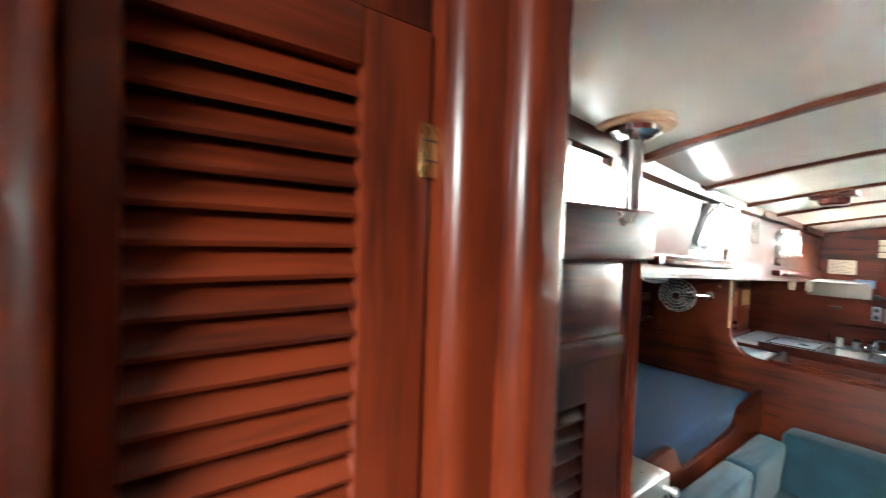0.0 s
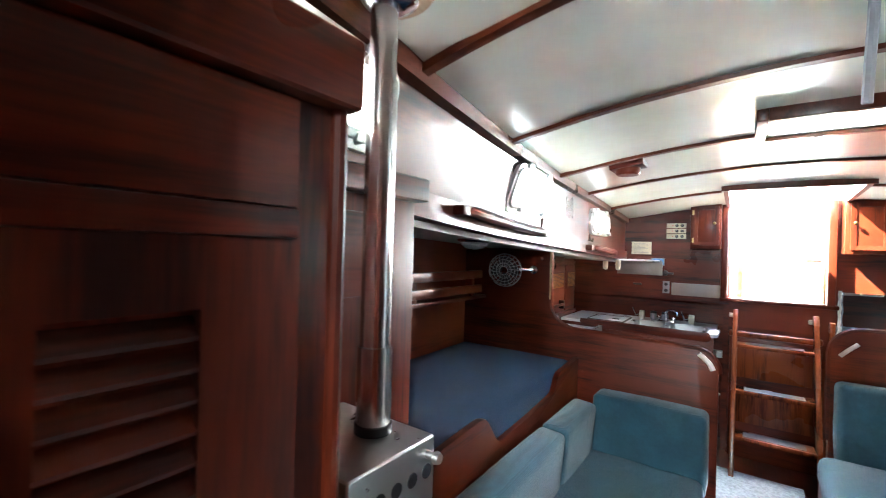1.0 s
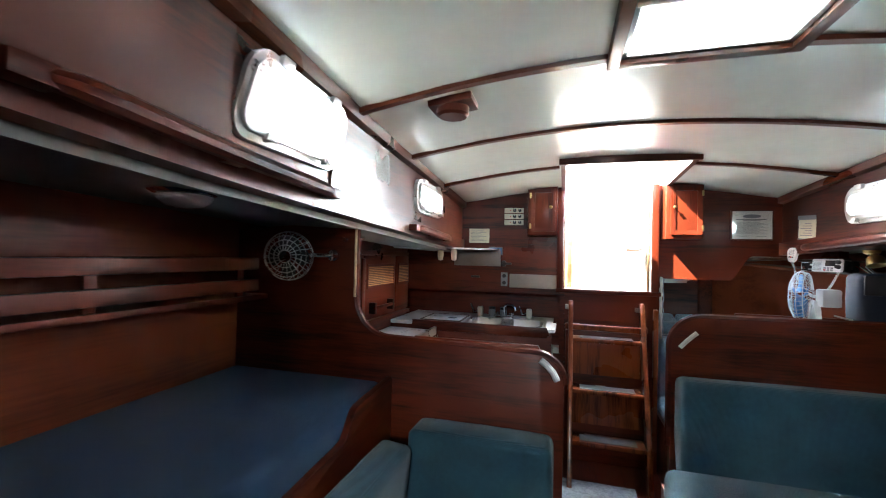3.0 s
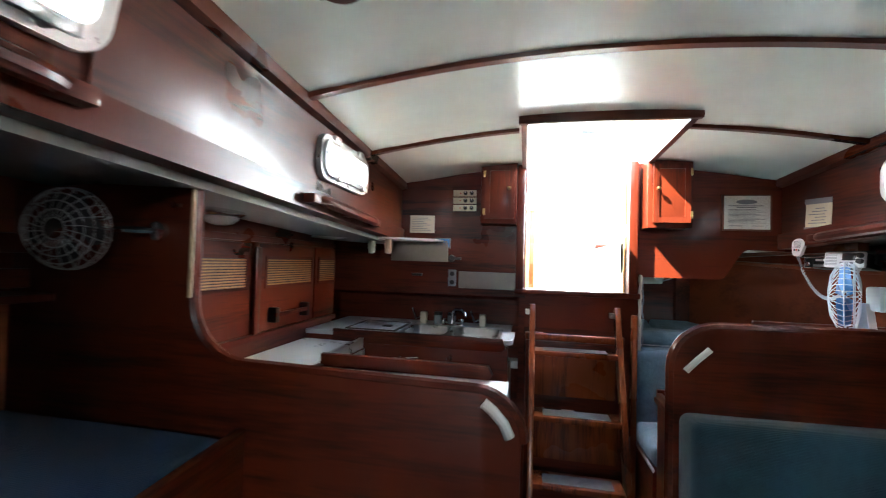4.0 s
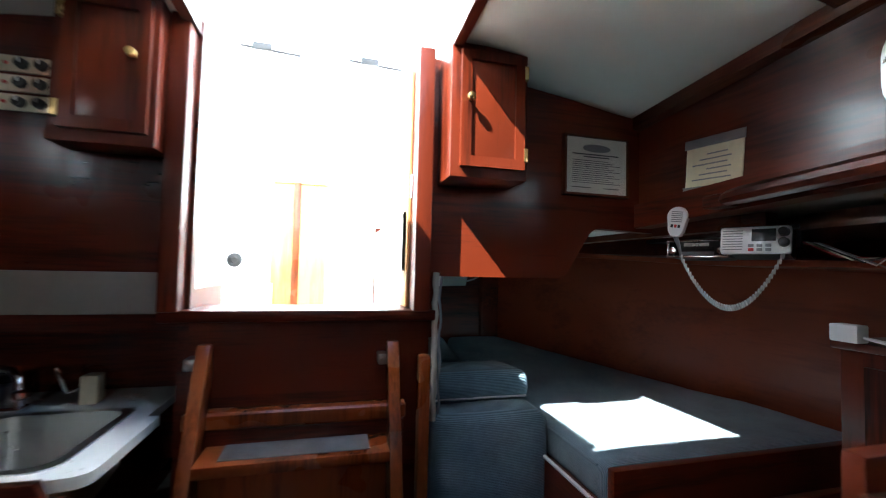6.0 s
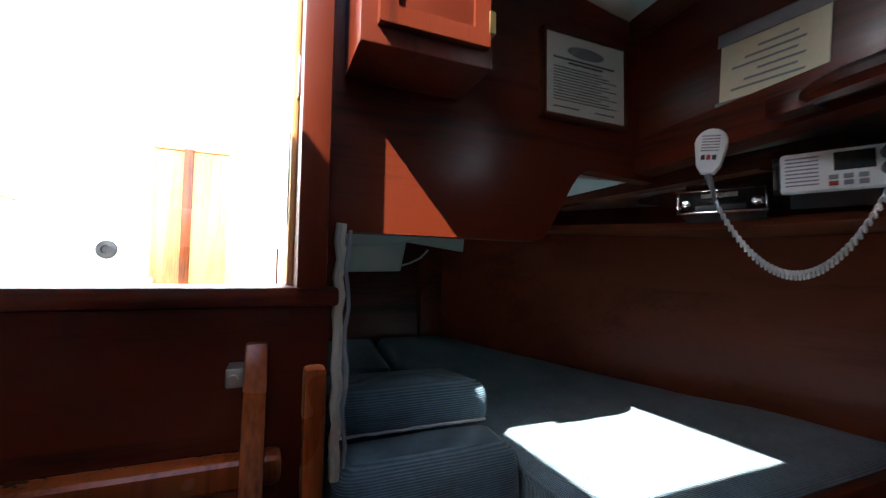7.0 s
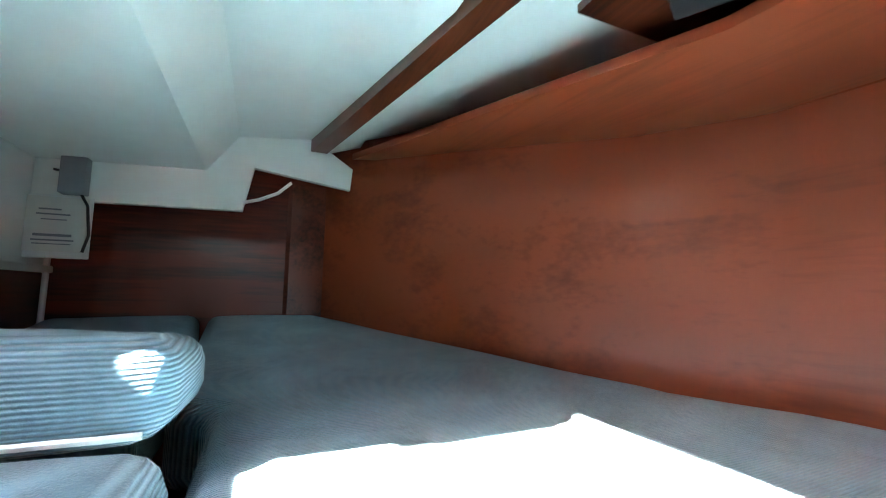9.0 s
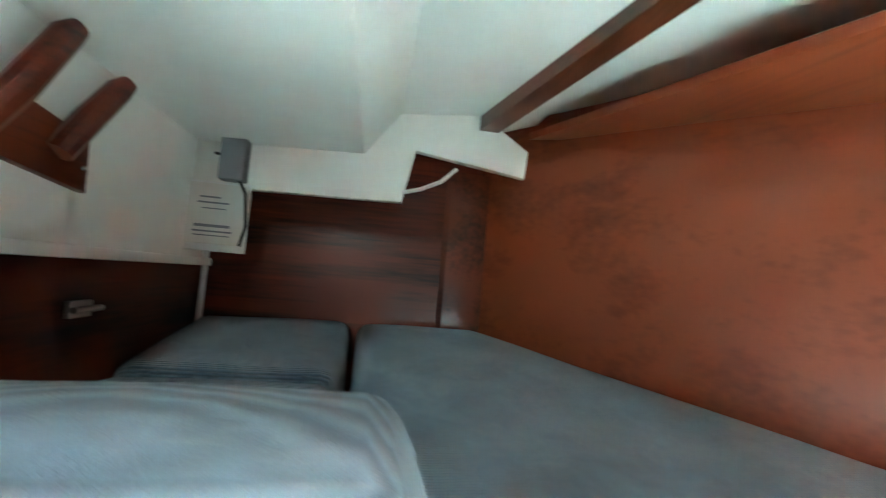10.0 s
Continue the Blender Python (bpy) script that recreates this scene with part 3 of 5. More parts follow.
for a, b in ((FORE[0] - 0.02, FORE[0]), (FORE[1], FORE[1] + 0.02)):
    part("frame", box(a, b, FORE[2] - 0.02, FORE[3] + 0.02, 1.90, 2.06, 0.003), TRIM, fh)

# ---- companionway ----
cw = thing("companionway", (0.0, 4.5, 1.1), "varnished mahogany companionway frame with worn sill", "doorway")
for x in (-0.265, 0.25):
    part("jamb", box(x - (0.03 if x < 0 else 0), x + (0 if x < 0 else 0.03) + 0.01, 4.45, 4.60, 1.115, 1.77, 0.005), MAH_Z, cw)
# pale strip added: its colour gives the jamb its sunlit brightness
part("jamb_lining", box(0.240, 0.2495, 4.52, 4.60, 1.118, 1.74, 0.004), TEAK, cw, "pale teak strip added for the sunlit face of the jamb")
part("jamb_lining", box(-0.254, -0.246, 4.52, 4.60, 1.118, 1.74, 0.003), ALLOY, cw, "dull metal washboard channel")
part("sill", box(-0.30, 0.31, 4.468, 4.62, 1.09, 1.117, 0.006), MAH_X, cw)
part("threshold", box(-0.24, 0.25, 4.62, 4.66, 1.07, 1.105, 0.006), TEAK, cw)
part("latch_plate", box(0.246, 0.25, 4.50, 4.54, 1.40, 1.46, 0.001), STEEL, cw)
x0, x1, y0, y1 = SLIDE
sl = thing("sliding_hatch", (0.03, 3.88, 1.75), "dark mahogany frame round the open sliding hatch", "hatch")
part("forward_coaming", box(x0 - 0.03, x1 + 0.03, y0 - 0.025, y0, z_roof(x0, y0) - 0.028, 1.90, 0.003), TRIM_X, sl)
for x in (x0 - 0.021, x1 - 0.004):
    part("side_coaming", prism([(y0, z_roof(x0, y0) - 0.026), (4.5, z_roof(x0, 4.5) - 0.02), (4.5, 1.93 if x < 0 else 1.87), (y0, 1.935 if x < 0 else 1.9)], "x", x, x + 0.025), MAH_Y, sl)
part("slide_rail", box(x0 - 0.018, x0 - 0.006, y0, 4.9, 1.936, 1.948, 0.001), ALLOY, sl)
part("slide_rail", box(x1 + 0.004, x1 + 0.016, y0, 4.9, 1.902, 1.914, 0.001), ALLOY, sl)

# ladder
LD = thing("companionway_ladder", (0, 4.1, 0.05), "varnished mahogany companionway ladder with worn treads", "ladder")


def lad_y(z):
    return 4.095 + (z - 0.05) * 0.365


for x in (-0.205, 0.205):
    pr = [(lad_y(0.05), 0.05), (lad_y(1.0), 1.0)] + [(lad_y(1.04) + 0.02 + 0.018 * math.cos(a), 1.02 + 0.024 * math.sin(a)) for a in (2.6, 2.0, 1.3, 0.6)] + [(lad_y(1.0) + 0.055, 0.98), (lad_y(0.05) + 0.06, 0.05)]
    part("stringer", prism(pr, "x", x - 0.014, x + 0.014, 0.005), LADDER, LD)
for z in (0.29, 0.55, 0.828):
    yy = lad_y(z)
    st = part("tread", box(-0.192, 0.192, yy - 0.015, yy + 0.115, z - 0.024, z, 0.005), LADDER, LD)
    part("grip_strip", box(-0.15, 0.15, yy + 0.005, yy + 0.09, z - 0.001, z + 0.0015, 0), NONSKID, st)
part("riser", box(-0.19, 0.19, lad_y(0.70) + 0.09, lad_y(0.7) + 0.10, 0.60, 0.80, 0.001), LADDER, LD)
part("riser", box(-0.19, 0.19, lad_y(0.44) + 0.10, lad_y(0.44) + 0.11, 0.33, 0.545, 0.001), LADDER, LD)
for x in (-0.205, 0.205):
    h = part("hook", box(x - 0.035, x - 0.014, 4.455, 4.498, 0.99, 1.015, 0.003), STEEL, LD)
    part("bolt", turned([(0.006, 0), (0.006, 0.006)], (x - 0.026, 4.455, 1.002), (0, -1, 0), 10), STEEL, h)
solid("engine_box_step", box(-0.24, 0.24, 4.452, 4.497, 0.862, 0.90, 0.012, 3), LADDER, (0, 4.45, 0.86), "rounded mahogany step on the engine box", "step")
solid("engine_box", box(-0.235, 0.235, 4.462, 4.496, 0.052, 0.86, 0.004), MAH_X, (0, 4.45, 0.052), "mahogany engine box front below the companionway", "engine box")
solid("ladder_post", box(0.262, 0.29, 4.42, 4.455, 0.052, 1.015, 0.008), LADDER, (0.276, 4.43, 0.052), "slim varnished upright beside the ladder", "post")
zp = thing("vinyl_flap", (0.31, 4.48, 0.85), "yellowed vinyl flap edge with zip beside the quarter berth", "curtain")
part("edge", tube([(0.312 + 0.0025 * math.sin(9 * k), 4.485 + 0.002 * math.cos(7 * k), 0.84 + 0.37 * k / 14) for k in range(15)], 0.008, 8), VINYL, zp)
part("zip", tube([(0.322 + 0.003 * math.sin(8 * k), 4.474, 0.86 + 0.34 * k / 12) for k in range(13)], 0.003, 6), GREY, zp)


def panel_door(root, axis, u0, u1, v0, v1, face, out, frame_w=0.026, wood_f=None, wood_p=None):
    """A framed door with a raised panel; out is the way it faces along the axis."""
    f0, f1 = sorted((face, face + out * 0.014))
    d = part("door", frame_ring([(u0, v0), (u1, v0), (u1, v1), (u0, v1)], [(u0 + frame_w, v0 + frame_w), (u1 - frame_w, v0 + frame_w), (u1 - frame_w, v1 - frame_w), (u0 + frame_w, v1 - frame_w)], axis, f0, f1), wood_f or MAH_Z, root)
    g0, g1 = sorted((face, face + out * 0.008))
    part("panel", prism([(u0 + frame_w - 0.002, v0 + frame_w - 0.002), (u1 - frame_w + 0.002, v0 + frame_w - 0.002), (u1 - frame_w + 0.002, v1 - frame_w + 0.002), (u0 + frame_w - 0.002, v1 - frame_w + 0.002)], axis, g0, g1, 0.003), wood_p or MAH_Z, d)
    return d


def wall_cabinet(x0, x1, z0, z1, y0, knob_x, label):
    c = thing("wall_cabinet", ((x0 + x1) / 2, 4.5, z0), label, "cabinet", "small cabinets beside the companionway")
    part("body", box(x0, x1, y0 + 0.012, 4.498, z0, z1, 0.003), MAH_Z, c)
    d = panel_door(c, "y", x0 + 0.022, x1 - 0.012, z0 + 0.024, z1 - 0.02, y0 + 0.012, -1, 0.024)
    k = part("knob", turned([(0.004, 0), (0.004, 0.008), (0.010, 0.014), (0.009, 0.022), (0.003, 0.025)], (knob_x, y0 - 0.001, (z0 + z1) / 2 + 0.02), (0, -1, 0), 14), BRASS, d)
    for z in (z0 + 0.06, z1 - 0.06):
        part("hinge", box(x0 + 0.012 if knob_x > (x0 + x1) / 2 else x1 - 0.014, x0 + 0.024 if knob_x > (x0 + x1) / 2 else x1 - 0.004, y0 - 0.004, y0 + 0.01, z - 0.016, z + 0.016, 0.001), BRASS, d)
    return c


wall_cabinet(-0.48, -0.297, 1.45, 1.765, 4.40, -0.335, "small mahogany wall cabinet in the shade of the companionway")
wall_cabinet(0.312, 0.505, 1.435, 1.755, 4.365, 0.352, "small mahogany wall cabinet lit orange by the sun")

# ---- aft bulkhead fittings ----
for k, z in enumerate((1.603, 1.563, 1.523)):
    sp = thing("switch_panel", (-0.577, 4.5, z), "cream switch panel with two black knobs", "switch panel", "switch panels on the bulkhead")
    part("plate", box(-0.64, -0.513, 4.494, 4.4995, z, z + 0.034, 0.002), CREAM, sp)
    for x in (-0.572, -0.538):
        kn = part("knob", turned([(0.011, 0), (0.010, 0.012), (0.004, 0.013)], (x, 4.494, z + 0.017), (0, -1, 0), 14), BLACK, sp)
        part("pointer", box(x - 0.0012, x + 0.0012, 4.478, 4.481, z + 0.017, z + 0.026, 0), WHITE, kn)
    part("indicator", turned([(0.004, 0), (0.003, 0.004)], (-0.60, 4.494, z + 0.017), (0, -1, 0), 10), RED, sp)
    for x in (-0.632, -0.52):
        part("screw", turned([(0.0025, 0), (0.002, 0.0015)], (x, 4.494, z + 0.017), (0, -1, 0), 8), STEEL, sp)
pl = thing("notice_plate", (-0.81, 4.5, 1.40), "pale plastic notice plate with lines of small print", "sign")
part("plate", box(-0.879, -0.74, 4.494, 4.4995, 1.402, 1.498, 0.002), CREAM, pl)
bars(pl, "print", [(-0.865, -0.76 - 0.02 * (k % 3), 1.415 + 0.0095 * k, 0.0025) for k in range(8)], "y", 4.4925, 0.0015, GREY)
bs = thing("battery_meter", (-0.69, 4.5, 1.32), "small blue panel meter with a pale rim", "meter")
part("rim", box(-0.74, -0.647, 4.490, 4.4995, 1.32, 1.375, 0.003), GREY, bs)
part("face", box(-0.734, -0.653, 4.4885, 4.4905, 1.326, 1.369, 0.001), BLUE, bs)
for x in (-0.716, -0.694, -0.672):
    part("button", box(x - 0.007, x + 0.007, 4.485, 4.489, 1.335, 1.36, 0.002), GREY, bs)
sk2 = thing("power_socket", (-0.635, 4.5, 1.12), "grey double power socket", "socket")
part("plate", box(-0.656, -0.612, 4.492, 4.4995, 1.115, 1.205, 0.003), GREY, sk2)
for z in (1.137, 1.183):
    part("outlet", turned([(0.013, 0), (0.012, 0.003)], (-0.634, 4.492, z), (0, -1, 0), 14), BLACK, sk2)
solid("blank_panel", box(-0.598, -0.29, 4.493, 4.4995, 1.107, 1.197, 0.002), BEIGE, (-0.44, 4.4995, 1.107), "pale laminate panel let into the bulkhead", "panel")
tg = thing("wall_tap", (-0.63, 4.5, 1.26), "small black valve on the bulkhead", "valve")
part("body", turned([(0.02, 0), (0.018, 0.02), (0.008, 0.022)], (-0.64, 4.4995, 1.265), (0, -1, 0), 14), BLACK, tg)
part("lever", box(-0.64, -0.585, 4.476, 4.484, 1.258, 1.272, 0.003), BLACK, tg)

cf = thing("framed_certificate", (0.778, 4.5, 1.436), "framed certificate in a thin dark frame", "picture frame")
part("frame", frame_ring([(0.673, 1.436), (0.883, 1.436), (0.883, 1.608), (0.673, 1.608)], [(0.679, 1.442), (0.877, 1.442), (0.877, 1.602), (0.679, 1.602)], "y", 4.482, 4.4995), TRIM_X, cf)
part("sheet", box(0.679, 0.877, 4.490, 4.4995, 1.442, 1.602, 0), PAPER, cf)
part("emblem", prism([(0.778 + 0.045 * math.cos(a * math.pi / 12), 1.573 + 0.011 * math.sin(a * math.pi / 12)) for a in range(24)], "y", 4.4885, 4.4905), GREY, cf)
bars(cf, "print", [(0.70, 0.85, 1.553, 0.003), (0.735, 0.82, 1.546, 0.003)] + [(0.70, 0.856 - 0.02 * (k * 7 % 3), 1.472 + 0.0058 * k, 0.0015) for k in range(12)] + [(0.70, 0.76, 1.458, 0.002), (0.80, 0.85, 1.458, 0.002)], "y", 4.489, 0.0015, INK)
part("glass", box(0.679, 0.877, 4.484, 4.4855, 1.442, 1.602, 0), LENS, cf).visible_shadow = False

nt = thing("pinned_document", (0.925, 4.25, 1.41), "yellowed document in a clear sleeve pinned to the cabin side", "document")
q = tilt(0.929, 4.25, 1.48, "X", 4)
part("sheet", box(0.9265, 0.929, 4.172, 4.325, 1.425, 1.545, 0, m=q), YELLOWED, nt)
for z in (1.531, 1.413):
    part("edge_band", box(0.924, 0.9264, 4.168, 4.33, z, z + 0.022, 0, m=q), GREY, nt, "crumpled grey tape edge")
b = []
for k in range(6):
    b.append(box(0.9252, 0.9263, 4.20 + 0.01 * (k % 2), 4.305 - 0.02 * (k % 3), 1.45 + 0.012 * k, 1.453 + 0.012 * k, 0, m=q))
part("print", join(*b), GREY, nt)


# grab rails
def grab_rail(s, y0, y1, dz, label):
    t = thing("grab_rail", (s * 0.90, (y0 + y1) / 2, z_lip(y0)), label, "handrail", "grab rails under the portlights")
    n = 24
    pts = []
    for k in range(n + 1):
        u = k / n
        y = y0 + (y1 - y0) * u
        e = min(u, 1 - u) * n / 2.2
        pts.append((s * (0.905 - 0.032 * min(1, e)), y, z_lip(y) + dz))
    bar = part("bar", tube(pts, [0.012 + 0.007 * min(1, min(k, n - k) / 3) for k in range(n + 1)], 10), MAH_Y, t)
    for u in (0.03, 0.5, 0.97):
        y = y0 + (y1 - y0) * u
        xa, xb = sorted((s * 0.872, s * 0.9115))
        part("foot", box(xa, xb, y - 0.03, y + 0.03, z_lip(y) + dz - 0.015, z_lip(y) + dz + 0.015, 0.006), MAH_Y, t)
    lean(t)


grab_rail(-1, 2.02, 2.78, 0.045, "varnished grab rail above the pilot berth")
grab_rail(-1, 3.44, 4.0, 0.03, "varnished grab rail above the galley")
grab_rail(1, 3.50, 4.22, 0.02, "varnished grab rail above the chart table")


# speakers on the headliner
def speaker(x, y, label):
    z = z_roof(x, y)
    t = thing("ceiling_speaker", (x, y, z), label, "speaker", "speakers on the headliner")
    part("base", box(x - 0.07, x + 0.07, y - 0.055, y + 0.055, z - 0.022, z + 0.012, 0.004, m=tilt(x, y, z, "Y", 7 if x > 0 else -7)), MAH_X, t)
    part("grille", turned([(0.052, 0), (0.052, -0.022), (0.044, -0.03), (0.002, -0.03)], (x, y, z - 0.02), (0, 0, 1), 28), MAH_Y, t)


speaker(-0.60, 2.99, "round mahogany ceiling speaker near the galley")
speaker(0.71, 3.12, "round mahogany ceiling speaker near the chart table")


# ---- forward passage and lockers ----
def louvres(root, x, y0, y1, z0, z1, pitch, material):
    n = int((z1 - z0) / pitch)
    bm = prism([(x - 0.012, 0.0), (x - 0.009, -0.002), (x + 0.006, -0.021), (x + 0.004, -0.025)], "y", y0, y1)
    first = None
    for k in range(n):
        if first is None:
            bmesh.ops.translate(bm, verts=bm.verts, vec=(0, 0, z1))
            first = part("slat", bm, material, root)
        else:
            o = new("slat", first.data)
            o.parent = root
            o.location = (0, 0, -k * pitch)
    return n


dr = thing("door_1", (-0.51, 0.69, 0.2), "varnished mahogany locker door with fine louvres", "door", kind="structure")
for a, b in ((0.588, 0.615), (0.77, 0.838)):
    part("stile", box(-0.525, -0.50, a, b, 0.2, 1.752, 0.004), MAH_Z, dr)
part("rail", box(-0.525, -0.50, 0.615, 0.77, 1.704, 1.752, 0.003), MAH_Y, dr)
part("rail", box(-0.525, -0.50, 0.615, 0.77, 0.2, 0.42, 0.003), MAH_Y, dr)
louvres(dr, -0.508, 0.613, 0.772, 0.44, 1.704, 0.0247, MAH_Y)
# black sheet added for the shade between and behind the slats
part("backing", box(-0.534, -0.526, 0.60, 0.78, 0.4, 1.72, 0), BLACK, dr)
hg = part("hinge", box(-0.5, -0.496, 0.828, 0.842, 1.62, 1.668, 0.001), BRASS, dr, "yellowed brass butt hinge")
for z in (1.634, 1.652):
    part("knuckle_line", box(-0.4965, -0.4952, 0.828, 0.842, z, z + 0.0015, 0), BLACK, hg)
dr.location.y += 0.037
structure("wall_16", join(box(-0.95, -0.538, 0.549, 0.9305, 0.051, 2.04, 0), box(-0.56, -0.527, -0.8, 0.547, 0.05, 2.1, 0), box(-0.56, -0.508, 0.625, 0.878, 1.756, 2.1, 0.002), box(-0.56, -0.51, 0.625, 0.878, 0.05, 0.197, 0.002)), MAH_Z, "mahogany face of the hanging locker", "wall")
structure("trim", prism([(-0.60, 0.879), (-0.482, 0.879)] + arc(-0.482, 0.899, 0.02, 270, 360, 5) + [(-0.462, 0.93), (-0.60, 0.93)], "z", 0.05, 2.05), MAH_Z, "rounded mahogany door post", "trim")
structure("trim", prism([(-0.95, 0.931), (-0.452, 0.931)] + arc(-0.452, 0.951, 0.02, 270, 360, 5) + arc(-0.452, 0.978, 0.02, 0, 90, 5) + [(-0.95, 0.998)], "z", 0.05, 2.05), MAH_Z, "rounded mahogany bulkhead post", "trim")
structure("trim", prism([(-0.57, 0.545)] + arc(-0.485, 0.57, 0.025, 270, 360, 6) + arc(-0.485, 0.598, 0.025, 0, 90, 6) + [(-0.57, 0.623)], "z", 0.05, 2.05), MAH_Z, "rounded mahogany corner post", "trim")

lk = thing("hanging_locker", (-0.73, 1.15, 0.05), "mahogany locker with louvred door and thick capping", "locker")
part("body", box(-0.93, -0.53, 1.0, 1.30, 0.05, 1.54, 0.003), MAH_Z, lk)
part("capping", box(-0.935, -0.508, 1.0, 1.318, 1.54, 1.618, 0.008, 3), MAH_Y, lk)
part("upper_panel", box(-0.53, -0.5225, 1.003, 1.248, 1.432, 1.536, 0.002), MAH_Y, lk)
d = part("door", frame_ring([(1.003, 0.12), (1.248, 0.12), (1.248, 1.428), (1.003, 1.428)], [(1.067, 0.3), (1.16, 0.3), (1.16, 1.344), (1.067, 1.344)], "x", -0.5299, -0.517), MAH_Z, lk)
part("door_rail", box(-0.52, -0.511, 1.003, 1.243, 1.402, 1.43, 0.004), MAH_Y, d)
louvres(d, -0.524, 1.066, 1.161, 0.31, 1.344, 0.0247, MAH_Y)
part("corner_bead", tube([(-0.53, 1.30, 0.05), (-0.53, 1.30, 1.54)], 0.010, 10), MAH_Z, lk)
part("catch", box(-0.517, -0.513, 1.012, 1.02, 1.26, 1.31, 0.001), BRASS, d)

l2 = thing("side_locker", (-1.1, 1.61, 0.05), "tall mahogany locker with a finger-hole door", "locker")
part("body", box(-1.51, -0.785, 1.36, 1.735, 0.05, 1.502, 0.004), MAH_Z, l2)
part("capping", box(-0.88, -0.755, 1.36, 1.752, 1.502, 1.553, 0.007, 3), MAH_Y, l2)
d = part("door", box(-0.7855, -0.775, 1.40, 1.635, 1.30, 1.465, 0.003), PLY_Y, l2)
part("finger_hole", turned([(0.013, 0), (0.013, 0.002), (0.017, 0.002), (0.017, 0), (0.002, 0)], (-0.7752, 1.594, 1.386), (1, 0, 0), 20), BLACK, d)
part("edge_bead", box(-0.786, -0.771, 1.632, 1.641, 1.298, 1.467, 0.002), MAH_Z, d)

ht = thing("cabin_heater", (-0.685, 1.46, 0.6), "brushed stainless cabin heater with vent holes", "heater")
part("casing", box(-0.78, -0.562, 1.355, 1.535, 0.60, 1.105, 0.007, 3), STEEL, ht)
for i in range(3):
    for j in range(3):
        part("vent_hole", turned([(0.008, 0), (0.008, 0.0016), (0.005, 0.0016), (0.005, 0.0005), (0.001, 0.0005)], (-0.755 + 0.028 * i + 0.014 * (j % 2), 1.385 + 0.024 * j, 1.1045), (0, 0, 1), 14), BLACK, ht)
for i in range(5):
    part("front_hole", turned([(0.011, 0), (0.011, 0.0016), (0.001, 0.0016)], (-0.5625, 1.378 + 0.034 * i, 1.055), (1, 0, 0), 16), BLACK, ht)
part("door_knob", turned([(0.006, 0), (0.006, 0.012), (0.010, 0.016), (0.008, 0.024)], (-0.562, 1.515, 1.08), (1, 0, 0), 14), STEEL, ht)
fl = part("flue", tube([(-0.645, 1.48, 1.105), (-0.645, 1.48, 1.24)], 0.0275, 20), PIPE, ht)
part("flue_pipe", tube([(-0.645, 1.48, 1.235), (-0.645, 1.48, 1.66)], 0.0245, 20), PIPE, ht)
part("flue_top", tube([(-0.645, 1.48, 1.655), (-0.645, 1.48, 1.825)], 0.022, 20), PIPE, ht)
part("collar", turned([(0.030, 0), (0.030, 0.014), (0.026, 0.016)], (-0.645, 1.48, 1.105), (0, 0, 1), 24), BLACK, ht)
dp = thing("deck_fitting", (-0.645, 1.48, 1.88), "round chrome deck fitting on a wooden ring", "flue fitting")
part("wooden_ring", turned([(0.08, 0), (0.08, -0.014), (0.076, -0.018), (0.024, -0.018)], (-0.645, 1.48, z_roof(-0.62, 1.48) + 0.008), (0, 0, 1), 32), PALE, dp)
part("flange", turned([(0.056, 0), (0.054, -0.012), (0.03, -0.026), (0.024, -0.026)], (-0.645, 1.48, z_roof(-0.62, 1.48) - 0.008), (0, 0, 1), 32), CHROME, dp)
solid("heater_plinth", box(-0.783, -0.557, 1.354, 1.55, 0.052, 0.598, 0.004), MAH_Z, (-0.69, 1.47, 0.052), "mahogany plinth under the heater", "plinth")

# ---- mast ----
ms = thing("mast", (0.12, 1.79, 0.05), "white painted mast passing through the cabin", "mast")
part("tube", prism([(0.12 + 0.085 * math.cos(k * math.pi / 16), 1.79 + 0.11 * math.sin(k * math.pi / 16)) for k in range(32)], "z", 0.05, 1.93), WHITE, ms)
part("collar", turned([(0.15, 0), (0.15, -0.03), (0.142, -0.036), (0.09, -0.036)], (0.12, 1.79, z_roof(0.12, 1.79) + 0.01), (0, 0, 1), 32), MAH_Y, ms)
part("cable", tube([(-0.06, 1.72, 1.9), (-0.065, 1.71, 1.85), (-0.052, 1.715, 1.80), (-0.048, 1.74, 1.75), (-0.05, 1.76, 1.6)], 0.006, 8), GREY, ms)

# ---- pilot berth ----
pb = thing("pilot_berth", (-1.2, 2.5, 0.05), "mahogany pilot berth with a shaped bunk board", "berth")
top = [(1.74, 0.83), (2.15, 0.858)] + [(2.16 + 0.13 * k / 6, 0.858 - 0.114 * (0.5 - 0.5 * math.cos(math.pi * k / 6))) for k in range(1, 7)] + [(2.52, 0.756), (2.74, 0.772)] + [(2.76 + 0.09 * k / 6, 0.772 + 0.082 * (0.5 - 0.5 * math.cos(math.pi * k / 6))) for k in range(1, 7)] + [(YB - 0.002, 0.872)]
part("bunk_board", prism([(1.74, 0.45)] + [(YB - 0.002, 0.45)] + top[::-1], "x", -0.857, -0.833, 0.005), MAH_Y, pb)
part("berth_base", box(-1.515, -0.858, 1.74, YB - 0.004, 0.05, 0.68, 0), MAH_Y, pb)
mt = solid("berth_mattress", cushion(-1.51, -0.861, 1.743, YB - 0.008, 0.681, 0.832, 0.03, 0.012), BERTH_CLOTH, (-1.2, 2.4, 0.681), "dark navy corduroy mattress on the pilot berth", "mattress")
for v in mt.data.vertices:
    v.co.z += 0.03 * (v.co.y + 0.6) * (0.4 if v.co.z < 0.05 else 1) * 0.7
